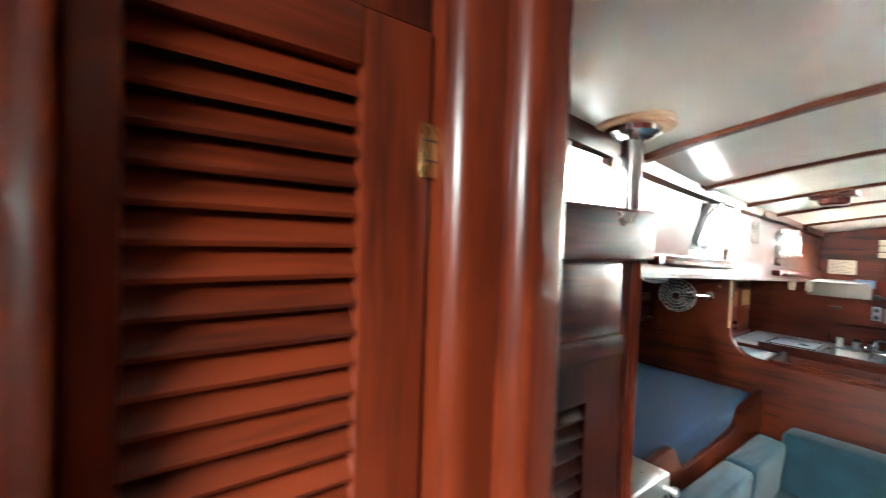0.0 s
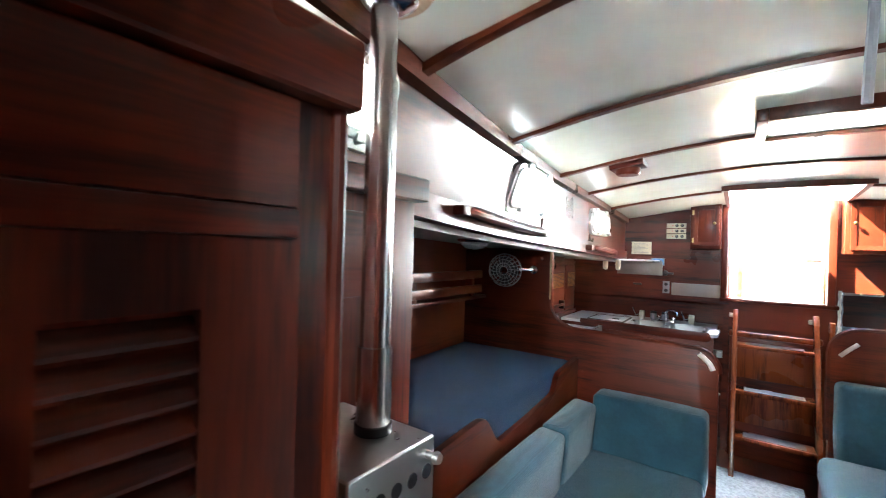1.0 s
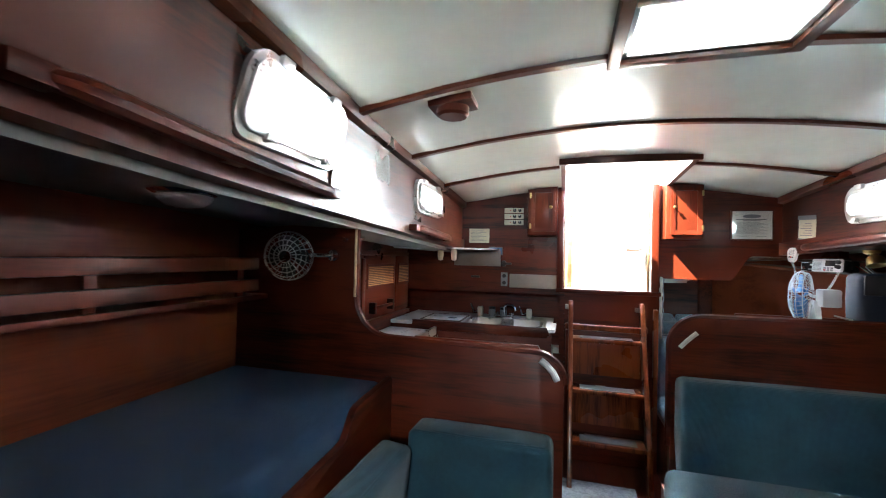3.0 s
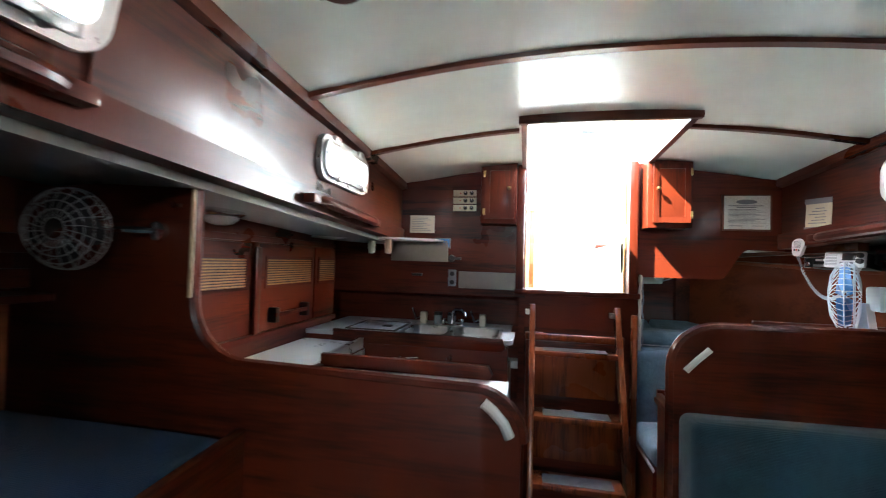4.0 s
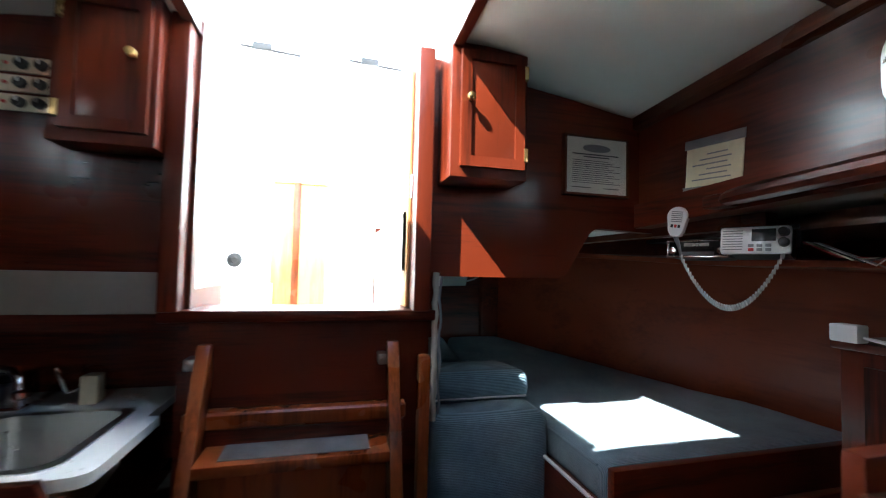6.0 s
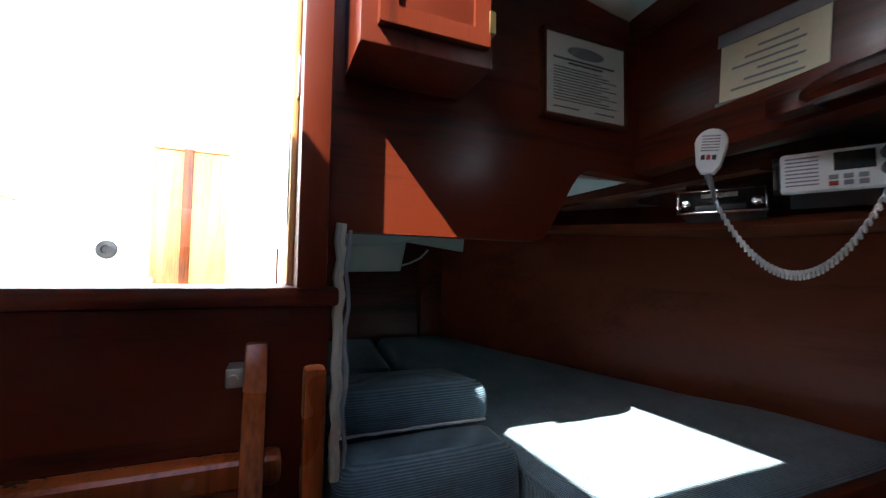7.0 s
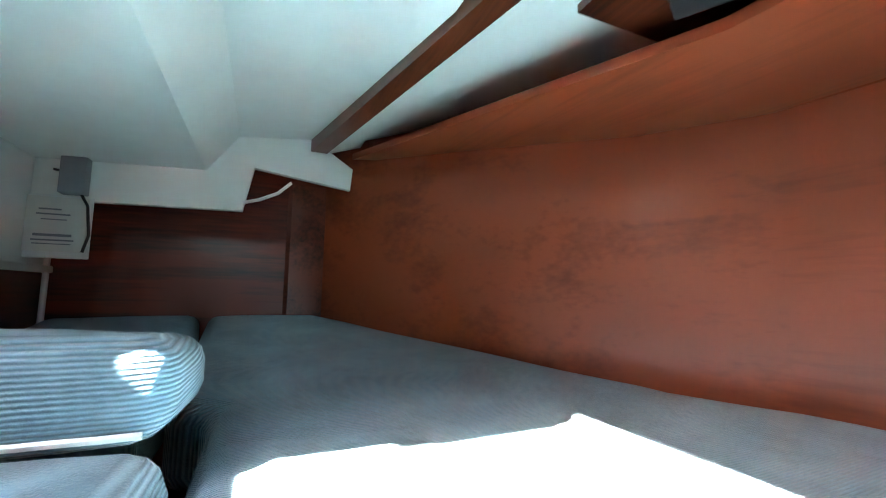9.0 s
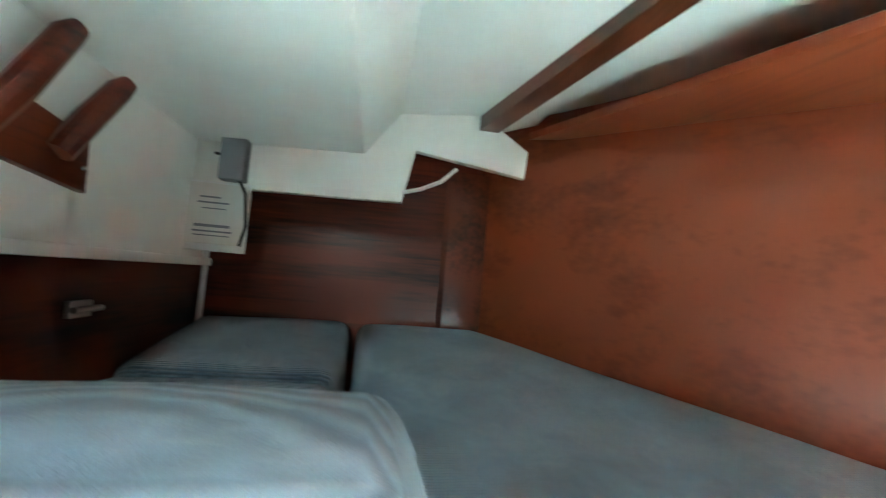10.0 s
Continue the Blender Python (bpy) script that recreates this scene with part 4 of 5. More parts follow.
part("piping", tube([(-0.869, 1.80 + 1.25 * k / 16, 0.812 + 0.02 * k / 16) for k in range(17)], 0.005, 6), BERTH_CLOTH, mt)
sh = thing("berth_shelf", (-1.45, 2.5, 1.12), "mahogany fiddled shelf along the hull above the berth", "shelf")
part("board", box(-1.52, -1.37, 1.74, YB - 0.004, 1.125, 1.143, 0.002), MAH_Y, sh)
for z in (1.16, 1.24):
    part("fiddle_rail", box(-1.385, -1.365, 1.74, 3.04, z, z + 0.045, 0.006), MAH_Y, sh)
for y in (1.95, 2.45, 2.95):
    part("rail_post", box(-1.395, -1.383, y, y + 0.03, 1.143, 1.285, 0.002), MAH_Z, sh)


def dome_light(x, y, label):
    z = z_lip(y) - 0.002 - 0.03 * (abs(x) - 0.97)
    t = thing("dome_light", (x, y, z), label, "light fixture", "dome lights under the side deck")
    part("base", turned([(0.072, 0.012), (0.072, -0.010), (0.062, -0.016), (0.055, -0.018), (0.002, -0.018)], (x, y, z), (0, 0, 1), 32), CHROME, t)
    # white disc added to brighten the fitting, whose chrome mirrors the dark
    part("reflector", turned([(0.050, -0.0185), (0.044, -0.022), (0.002, -0.022)], (x, y, z), (0, 0, 1), 28), WHITE, t)
    part("lens", turned([(0.056, -0.017), (0.052, -0.03), (0.036, -0.042), (0.012, -0.047), (0.002, -0.047)], (x, y, z), (0, 0, 1), 32), LENS, t)


dome_light(-1.05, 2.43, "chrome and glass dome light, unlit, over the berth")
dome_light(-1.22, 3.46, "chrome and glass dome light, unlit, over the galley")


def wire_fan(name, c, facing, r, guard, blade_mat, hub_mat, label, rings, spokes, foot):
    """A small fan: wire guard of rings and spokes, blades, motor, bracket."""
    t = thing(name, foot, label, "fan")
    q = Vector(facing).normalized().to_track_quat("Z", "Y").to_matrix().to_4x4()
    M = Matrix.Translation(c) @ q

    def local(pts):
        return [M @ Vector(p) for p in pts]
    part("motor", join(*[turned([(0.004, -0.085), (0.026, -0.08), (0.032, -0.06), (0.032, -0.03), (0.012, -0.02)], (0, 0, 0), (0, 0, 1), 20)]), hub_mat, t)
    ob = t.children[-1]
    ob.data.transform(Matrix.Translation(-t.location) @ M @ Matrix.Translation(t.location))
    g = part("guard", join(*[tube(local([(rr * math.cos(a * math.pi / 16), rr * math.sin(a * math.pi / 16), z) for a in range(32)]), 0.0014, 6, True) for rr, z in rings]), guard, t)
    for k in range(spokes):
        a = 2 * math.pi * k / spokes
        prof = [(0.022, 0.034), (r * 0.6, 0.030), (r * 0.92, 0.016), (r, 0.0), (r * 0.9, -0.022), (r * 0.5, -0.03), (0.03, -0.032)]
        part("spoke", tube(local([(p * math.cos(a + 0.35 * (1 - p / r)), p * math.sin(a + 0.35 * (1 - p / r)), z) for p, z in prof]), 0.0011, 5), guard, g)
    part("badge", turned([(0.024, 0.032), (0.024, 0.037), (0.018, 0.040), (0.002, 0.040)], (0, 0, 0), (0, 0, 1), 20), hub_mat, g)
    t.children_recursive[-1].data.transform(Matrix.Translation(-t.location) @ M @ Matrix.Translation(t.location))
    for k in range(4):
        bm = bmesh.new()
        rows = []
        for i in range(6):
            rad = 0.016 + (r * 0.86 - 0.016) * i / 5
            w = 0.25 + 0.5 * math.sin(math.pi * min(1, i / 5 * 0.75 + 0.2))
            rows.append([bm.verts.new(M @ Vector((rad * math.cos(a), rad * math.sin(a), 0.018 * (2 * j / 4 - 1) * (1 - 0.4 * i / 5) + dz))) for dz in (0, 0.0016) for j, a in enumerate([k * math.pi / 2 + w * (2 * jj / 4 - 1) for jj in range(5)])])
        for p, s2 in zip(rows, rows[1:]):
            for j in range(4):
                bm.faces.new((p[j], p[j + 1], s2[j + 1], s2[j]))
                bm.faces.new((p[5 + j + 1], p[5 + j], s2[5 + j], s2[5 + j + 1]))
        part("blade", bm, blade_mat, t)
    return t


f1 = wire_fan("cabin_fan", (-1.20, 2.99, 1.295), (0.25, -1, -0.05), 0.088, ALLOY, BLACK, ALLOY, "grey wire-guard cabin fan on the galley bulkhead", [(0.022, 0.034), (0.04, 0.032), (0.058, 0.030), (0.074, 0.024), (0.086, 0.008), (0.088, -0.004)], 20, (-1.09, 3.09, 1.29))
part("bracket", tube([(-1.19, 3.065, 1.297), (-1.12, 3.05, 1.30), (-1.08, 3.098, 1.30)], 0.009, 8), CHROME, f1)
part("wall_plate", turned([(0.024, 0), (0.022, 0.012), (0.01, 0.016)], (-1.08, 3.099, 1.30), (0, -1, 0), 18), CHROME, f1)


# ---- starboard settee ----
st = thing("settee", (-0.55, 2.5, 0.05), "mahogany settee base along the pilot berth", "settee")
part("base", box(-0.845, -0.30, 1.75, YB - 0.002, 0.05, 0.395, 0.004), MAH_Y, st)
part("front_edge", box(-0.30, -0.285, 1.75, YB - 0.03, 0.33, 0.42, 0.005), MAH_Y, st)
for y0, y1 in ((1.76, 2.40), (2.405, 2.955)):
    solid("seat_cushion", cushion(-0.73, -0.28, y0, y1, 0.397, 0.51, 0.03, 0.014, seed=y0), BLUE_CLOTH, (-0.5, (y0 + y1) / 2, 0.397), "teal corduroy seat cushion on the settee", "cushion", "settee cushions")
for y0, y1 in ((1.80, 2.555), (2.565, 2.955)):
    solid("back_cushion", cushion(-0.832, -0.722, y0, y1, 0.40, 0.725, 0.022, 0.008, tilt(-0.83, y0, 0.4, "Y", 5), seed=y1), BLUE_FACE, (-0.79, (y0 + y1) / 2, 0.40), "teal corduroy back cushion below the bunk board", "cushion", "settee cushions")
solid("end_cushion", cushion(-0.722, -0.275, 2.962, YB - 0.005, 0.42, 0.752, 0.022, 0.007), BLUE_FACE, (-0.5, 3.1, 0.42), "teal corduroy end cushion against the galley bulkhead", "cushion", "settee cushions")

# ---- galley bulkhead ----
outline = [(-1.52, 0.05), (-0.245, 0.05), (-0.245, 0.905)] + arc(-0.335, 0.905, 0.09, 0, 90, 8)[1:] + [(-0.85, 1.005)] + arc(-0.85, 1.15, 0.145, 270, 180, 10) + [(-0.995, 1.43), (-1.52, 1.40)]
gb = thing("wall_17", (-0.9, YB, 0.05), "dark mahogany bulkhead between settee and galley", "wall", kind="structure")
part("panel", prism(outline, "y", YB, YB + 0.028, 0.002), MAH_X, gb)
edge = [(x, YB + 0.014, z) for x, z in outline[2:-2]] + [(-0.995, YB + 0.014, 1.40)]
part("edge_moulding", tube(edge, 0.0145, 8), MAH_X, gb)
part("edge_strip", tube([(x + 0.006, YB - 0.004, z) for x, z in ([(-0.995, 1.40), (-0.995, 1.15)])], 0.005, 6), PALE, gb, "pale worn edge of the cut-out")
ho = [(-0.318, YB - 0.003, 0.978), (-0.30, YB - 0.003, 0.965), (-0.278, YB - 0.003, 0.942), (-0.266, YB - 0.003, 0.917)]
# no hole is cut: a pale bar carries the light seen through it
hd = part("hand_hole", tube(ho, 0.0105, 10), FORMICA, gb, "pale bar coloured as light through the hand hole")
part("coat_hook", turned([(0.007, 0), (0.004, 0.012), (0.008, 0.02)], (-1.03, YB, 1.36), (0, -1, 0), 12), CHROME, gb)

# ---- galley counters ----
ic = thing("icebox_counter", (-0.75, 3.45, 0.05), "white laminate icebox counter with brown inlay lines", "counter")
part("body", box(-1.325, -0.315, YB + 0.03, 3.70, 0.05, 0.83, 0.002), MAH_X, ic)
part("worktop", box(-1.325, -0.298, YB + 0.03, 3.705, 0.831, 0.852, 0.004), FORMICA, ic)
part("end_strip", box(-0.299, -0.290, YB + 0.03, 3.705, 0.79, 0.853, 0.002), ALLOY, ic)
part("fiddle", prism([(-0.97, 0.853), (-0.36, 0.853), (-0.345, 0.87), (-0.36, 0.90), (-0.97, 0.90)], "y", 3.69, 3.715, 0.004), MAH_X, ic)
part("rear_fiddle", box(-0.97, -0.33, YB + 0.03, YB + 0.05, 0.853, 0.88, 0.003), MAH_X, ic)
part("divider", box(-0.985, -0.955, YB + 0.03, 3.70, 0.853, 0.862, 0.002), MAH_Y, ic)
for x0, x1 in ((-0.94, -0.69), (-0.66, -0.41)):
    lid = part("lid", box(x0, x1, 3.50, 3.61, 0.8525, 0.857, 0.001), FORMICA, ic)
    part("inlay", frame_ring([(x0 - 0.006, 3.485), (x1 + 0.006, 3.485), (x1 + 0.006, 3.625), (x0 - 0.006, 3.625)], [(x0, 3.50), (x1, 3.50), (x1, 3.61), (x0, 3.61)], "z", 0.8521, 0.8585), LINE, lid)
    cx = (x0 + x1) / 2
    pull = part("pull", box(cx - 0.026, cx + 0.026, 3.525, 3.575, 0.857, 0.8595, 0.001), CHROME, lid)
    part("finger_cup", box(cx - 0.018, cx + 0.018, 3.532, 3.568, 0.8592, 0.8602, 0), BLACK, pull)
part("cross_inlay", box(-0.684, -0.666, 3.485, 3.625, 0.8521, 0.860, 0.001), MAH_Y, ic)
part("cross_inlay", box(-0.404, -0.384, 3.485, 3.625, 0.8521, 0.860, 0.001), MAH_Y, ic)

sv = thing("galley_stove", (-0.8, 3.98, 0.35), "stainless gimballed galley stove with two burners", "stove")
part("body", box(-1.0, -0.56, 3.79, 4.17, 0.35, 0.78, 0.006), STEEL, sv)
part("top_plate", box(-1.0, -0.56, 3.79, 4.17, 0.78, 0.786, 0.002), CHROME, sv)
part("splash_back", box(-1.02, -1.0, 3.79, 4.17, 0.76, 0.87, 0.003), STEEL, sv)
for y in (3.89, 4.07):
    bn = part("burner", turned([(0.05, 0), (0.05, 0.006), (0.03, 0.014), (0.028, 0.02), (0.002, 0.021)], (-0.78, y, 0.786), (0, 0, 1), 24), BLACK, sv)
    for a in range(4):
        c, s2 = math.cos(a * math.pi / 2 + 0.4), math.sin(a * math.pi / 2 + 0.4)
        part("grate_arm", tube([(-0.78 + 0.02 * c, y + 0.02 * s2, 0.813), (-0.78 + 0.075 * c, y + 0.075 * s2, 0.813), (-0.78 + 0.08 * c, y + 0.08 * s2, 0.788)], 0.003, 6), CHROME, bn)
for x in (-0.99, -0.57):
    part("pot_rail", tube([(x, 3.80, 0.785), (x, 3.80, 0.825), (x, 4.16, 0.825), (x, 4.16, 0.785)], 0.004, 8), CHROME, sv)
part("control_panel", box(-0.562, -0.55, 3.79, 4.17, 0.69, 0.775, 0.003), STEEL, sv)
for y in (3.86, 3.98, 4.06):
    part("knob", turned([(0.016, 0), (0.014, 0.018), (0.004, 0.02)], (-0.55, y, 0.73), (1, 0, 0), 14), BLACK, sv)
part("crash_bar", tube([(-0.56, 3.735, 0.70), (-0.50, 3.735, 0.72), (-0.49, 3.75, 0.72), (-0.49, 4.19, 0.72), (-0.50, 4.20, 0.72), (-0.56, 4.20, 0.70)], 0.0085, 10), CHROME, sv)
part("oven_door", box(-0.56, -0.548, 3.80, 4.16, 0.40, 0.66, 0.004), BLACK, sv)
solid("stove_recess", join(box(-1.325, -1.03, 3.72, 4.20, 0.05, 0.845, 0.002), box(-1.03, -0.50, 3.72, 4.20, 0.05, 0.33, 0.002)), FORMICA, (-1.1, 3.95, 0.05), "white laminate lining of the stove recess", "recess")

sc = thing("sink_counter", (-0.75, 4.45, 0.05), "white laminate sink counter with deep mahogany fiddle", "counter")
part("body", box(-1.325, -0.315, 4.225, 4.735, 0.05, 0.70, 0.002), MAH_X, sc)
part("front_panel", box(-1.325, -0.315, 4.21, 4.2245, 0.05, 0.867, 0.002), MAH_X, sc)
part("fiddle", prism([(-1.17, 0.842), (-0.345, 0.842), (-0.325, 0.862), (-0.34, 0.902), (-1.17, 0.902)], "y", 4.19, 4.209, 0.004), MAH_X, sc)
B = [(-0.845, -0.625, 4.27, 4.55), (-0.60, -0.365, 4.27, 4.55)]
for a, b, c, d in ((-1.325, -0.845, 4.21, 4.735), (-0.845, -0.365, 4.21, 4.27), (-0.845, -0.365, 4.55, 4.735), (-0.625, -0.60, 4.27, 4.55)):
    part("worktop", box(a, b, c, d, 0.868, 0.888, 0), FORMICA, sc)
part("worktop", prism([(-0.365, 4.23), (-0.32, 4.235)] + arc(-0.325, 4.265, 0.03, 280, 360, 5) + [(-0.292, 4.50), (-0.365, 4.50)], "z", 0.868, 0.888), FORMICA, sc)
part("worktop_side", box(-0.365, -0.315, 4.50, 4.735, 0.868, 0.888, 0), FORMICA, sc)
solid_lid = part("lid", box(-1.14, -0.89, 4.30, 4.58, 0.8885, 0.892, 0.001), FORMICA, sc)
part("inlay", frame_ring([(-1.15, 4.29), (-0.88, 4.29), (-0.88, 4.59), (-1.15, 4.59)], [(-1.138, 4.302), (-0.892, 4.302), (-0.892, 4.578), (-1.138, 4.578)], "z", 0.8882, 0.8935), LINE, solid_lid)
part("pull", box(-0.99, -0.94, 4.40, 4.435, 0.892, 0.895, 0.001), BLACK, solid_lid)
snk = part("sink", join(*[frame_ring(rounded(a - 0.012, b + 0.012, c - 0.012, d + 0.012, 0.04), rounded(a + 0.006, b - 0.006, c + 0.006, d - 0.006, 0.035), "z", 0.884, 0.8905) for a, b, c, d in B]), STEEL, sc, "stainless double sink rim")
for a, b, c, d in B:
    o, i = rounded(a + 0.004, b - 0.004, c + 0.004, d - 0.004, 0.035), rounded(a + 0.03, b - 0.03, c + 0.03, d - 0.03, 0.05)
    bm = bmesh.new()
    R = [[bm.verts.new((x, y, z)) for x, y in pts] for pts, z in ((o, 0.886), (o, 0.78), (i, 0.735))]
    for p, q2 in zip(R, R[1:]):
        for k in range(len(o)):
            bm.faces.new((p[k], p[(k + 1) % len(o)], q2[(k + 1) % len(o)], q2[k]))
    bm.faces.new(R[-1])
    bs2 = part("basin", bm, STEEL, snk)
    part("drain", turned([(0.022, 0), (0.02, 0.002), (0.002, 0.0015)], ((a + b) / 2, (c + d) / 2, 0.7352), (0, 0, 1), 18), CHROME, snk)
hk = part("cup_hook", tube([(-0.318, 4.203, 0.60), (-0.31, 4.195, 0.56), (-0.30, 4.19, 0.52), (-0.285, 4.18, 0.51), (-0.275, 4.175, 0.53)], 0.006, 8), WHITE, sc)


def soap_pump(x, y):
    t = thing("water_pump", (x, y, 0.888), "cream hand water pump with chrome spout", "pump", "hand pumps at the sink")
    part("body", box(x - 0.018, x + 0.018, y - 0.02, y + 0.02, 0.888, 0.955, 0.006), CREAM, t)
    part("spout", tube([(x - 0.015, y, 0.93), (x - 0.045, y - 0.01, 0.915), (x - 0.06, y - 0.015, 0.96), (x - 0.065, y - 0.015, 0.975)], 0.005, 8), CHROME, t)


soap_pump(-0.815, 4.62)
soap_pump(-0.475, 4.62)
for x in (-0.735, -0.655):
    t = thing("spice_jar", (x, 4.64, 0.888), "small grey glass jar beside the tap", "jar", "jars behind the sink")
    part("glass", turned([(0.022, 0), (0.024, 0.005), (0.024, 0.045), (0.02, 0.05)], (x, 4.64, 0.888), (0, 0, 1), 18), GREY, t)
    part("lid", turned([(0.023, 0), (0.023, 0.014), (0.02, 0.016)], (x, 4.64, 0.939), (0, 0, 1), 18), BLACK, t)
tp = thing("mixer_tap", (-0.64, 4.58, 0.888), "chrome mixer tap with a curved spout", "tap")
part("base", box(-0.70, -0.58, 4.565, 4.60, 0.888, 0.90, 0.005), CHROME, tp)
part("spout", tube([(-0.64, 4.582, 0.90), (-0.64, 4.582, 0.965), (-0.62, 4.57, 0.985), (-0.58, 4.54, 0.985), (-0.56, 4.525, 0.97), (-0.558, 4.52, 0.95)], 0.008, 10), CHROME, tp)
for x in (-0.69, -0.59):
    part("handle", turned([(0.008, 0), (0.008, 0.012), (0.016, 0.018), (0.014, 0.03)], (x, 4.582, 0.90), (0, 0, 1), 14), CHROME, tp)

# ---- galley lockers along the hull ----
gl = thing("galley_locker", (-1.35, 3.85, 0.84), "mahogany galley lockers with cane sliding doors", "locker")
part("face", box(-1.52, -1.33, YB + 0.03, 4.498, 0.84, 1.40, 0.002), PLY_Y, gl)
part("top_rail", box(-1.33, -1.317, YB + 0.03, 4.497, 1.305, 1.33, 0.003), MAH_Y, gl)
part("bottom_rail", box(-1.33, -1.305, YB + 0.03, 4.497, 0.905, 0.93, 0.003), MAH_Y, gl)
for y0, y1, c0, c1 in ((3.18, 3.76, 3.40, 3.72), (3.82, 4.26, 3.86, 4.22), (4.27, 4.497, 4.31, 4.48)):
    d = part("sliding_door", box(-1.33, -1.32, y0, y1, 0.935, 1.30, 0.003), MAH_Y, gl)
    part("cane_frame", frame_ring([(c0 - 0.012, 1.113), (c1 + 0.012, 1.113), (c1 + 0.012, 1.25), (c0 - 0.012, 1.25)], [(c0, 1.125), (c1, 1.125), (c1, 1.238), (c0, 1.238)], "x", -1.3202, -1.315), MAH_Y, d)
    part("cane", box(-1.3205, -1.3185, c0 - 0.002, c1 + 0.002, 1.123, 1.24, 0), LINE, d)
    for k in range(11):
        z = 1.1285 + 0.0103 * k
        part("cane_strand", tube([(-1.317 + 0.0012 * math.sin(i * 2.1 + k * math.pi), c0 + (c1 - c0) * i / 24, z) for i in range(25)], 0.0034, 5), CANE, d)
part("door_edge", box(-1.32, -1.308, 3.775, 3.81, 0.93, 1.285, 0.005), MAH_Z, gl)
rk = thing("utensil_rack", (-1.3, 3.93, 0.96), "small dark mahogany rack on the locker front", "rack")
part("bar", box(-1.295, -1.28, 3.88, 4.16, 0.99, 1.008, 0.003), MAH_Y, rk)
for y in (3.88, 4.13):
    part("bracket", box(-1.32, -1.28, y, y + 0.03, 0.965, 1.03, 0.006), BLACK, rk)
gs = thing("galley_shelf", (-0.88, 4.4, 1.33), "thin white shelf under the deck beside the galley", "shelf")
part("board", prism([(-1.32, 4.22), (-0.92, 4.24), (-0.70, 4.34), (-0.68, 4.497), (-1.32, 4.497)], "z", 1.352, 1.362), FORMICA, gs)
for x in (-1.02, -0.93):
    part("cup_peg", turned([(0.017, 0), (0.02, -0.03), (0.016, -0.07), (0.003, -0.074)], (x, 4.29, 1.352), (0, 0, 1), 14), CREAM, gs)
solid("shelf_back_panel", box(-0.98, -0.66, 4.486, 4.4995, 1.245, 1.350, 0.002), BEIGE, (-0.8, 4.499, 1.245), "grey laminate panel under the galley shelf", "panel")
solid("drawer_handle", box(-0.86, -0.80, 4.488, 4.4995, 1.165, 1.18, 0.004), BLACK, (-0.83, 4.499, 1.165), "dark recessed pull on the bulkhead", "handle")

# ---- port bulkhead and settee ----
outline = [(0.147, 0.05), (1.45, 0.05), (1.45, 1.40), (0.985, 1.40), (0.985, 1.18)] + arc(0.905, 1.18, 0.08, 0, -90, 6) + [(0.26, 1.095)] + arc(0.26, 0.982, 0.113, 90, 180, 8)
nb = thing("wall_18", (0.8, YN, 0.05), "dark mahogany bulkhead between settee and chart table", "wall", kind="structure")
part("panel", prism(outline, "y", YN, YN + 0.028, 0.002), MAH_X, nb)
part("edge_moulding", tube([(x, YN + 0.014, z) for x, z in outline[3:] + [(0.147, 0.6)]], 0.0145, 8), MAH_X, nb)
ho = [(0.178, YN - 0.003, 0.978), (0.205, YN - 0.003, 1.008), (0.236, YN - 0.003, 1.038)]
# pale bar again, coloured as the light in the slot
part("hand_hole", tube(ho, 0.0085, 10), FORMICA, nb, "pale bar coloured as light through the hand hole")
part("cutout_strip", tube([(0.98, YN - 0.003, 1.17), (0.98, YN - 0.003, 1.385)], 0.006, 6), PALE, nb)
p2 = thing("settee", (0.6, 3.0, 0.05), "mahogany settee base in the port corner", "settee")
part("base", box(0.12, 1.10, 2.75, YN - 0.002, 0.05, 0.455, 0.004), MAH_X, p2)
part("side_base", box(0.62, 1.40, 1.05, 2.748, 0.05, 0.455, 0.004), MAH_Y, p2)
solid("seat_cushion", cushion(0.10, 1.12, 2.72, 3.385, 0.457, 0.575, 0.035, 0.014, seed=5), BLUE_CLOTH, (0.6, 3.0, 0.457), "teal corduroy seat cushion in the port corner", "cushion", "settee cushions")
solid("seat_cushion", cushion(0.60, 1.20, 1.06, 2.71, 0.457, 0.575, 0.035, 0.014, seed=6), BLUE_CLOTH, (0.9, 1.9, 0.457), "teal corduroy long seat cushion along the hull", "cushion", "settee cushions")
solid("back_cushion", cushion(0.165, 1.005, 3.375, 3.495, 0.50, 0.868, 0.024, 0.007, tilt(0.5, 3.49, 0.5, "X", -4), seed=7), BLUE_FACE, (0.6, 3.44, 0.50), "teal corduroy back cushion against the bulkhead", "cushion", "settee cushions")
solid("back_cushion", cushion(1.06, 1.19, 2.4, 3.37, 0.50, 0.868, 0.035, 0.014, tilt(1.19, 3, 0.5, "Y", 4), seed=8), BLUE_FACE, (1.12, 2.9, 0.50), "teal corduroy back cushion along the hull", "cushion", "settee cushions")
solid("back_cushion", cushion(1.06, 1.19, 1.1, 2.39, 0.50, 0.868, 0.035, 0.014, tilt(1.19, 3, 0.5, "Y", 4), seed=9), BLUE_FACE, (1.12, 1.75, 0.50), "teal corduroy back cushion along the hull", "cushion", "settee cushions")
solid("settee_locker", box(1.20, 1.46, 1.02, YN - 0.003, 0.46, 1.20, 0.005), MAH_Y, (1.33, 2.2, 0.46), "mahogany locker behind the settee backs", "locker")

fe = thing("fire_extinguisher", (1.03, 3.45, 0.90), "white fire extinguisher with black band on its bracket", "fire extinguisher")
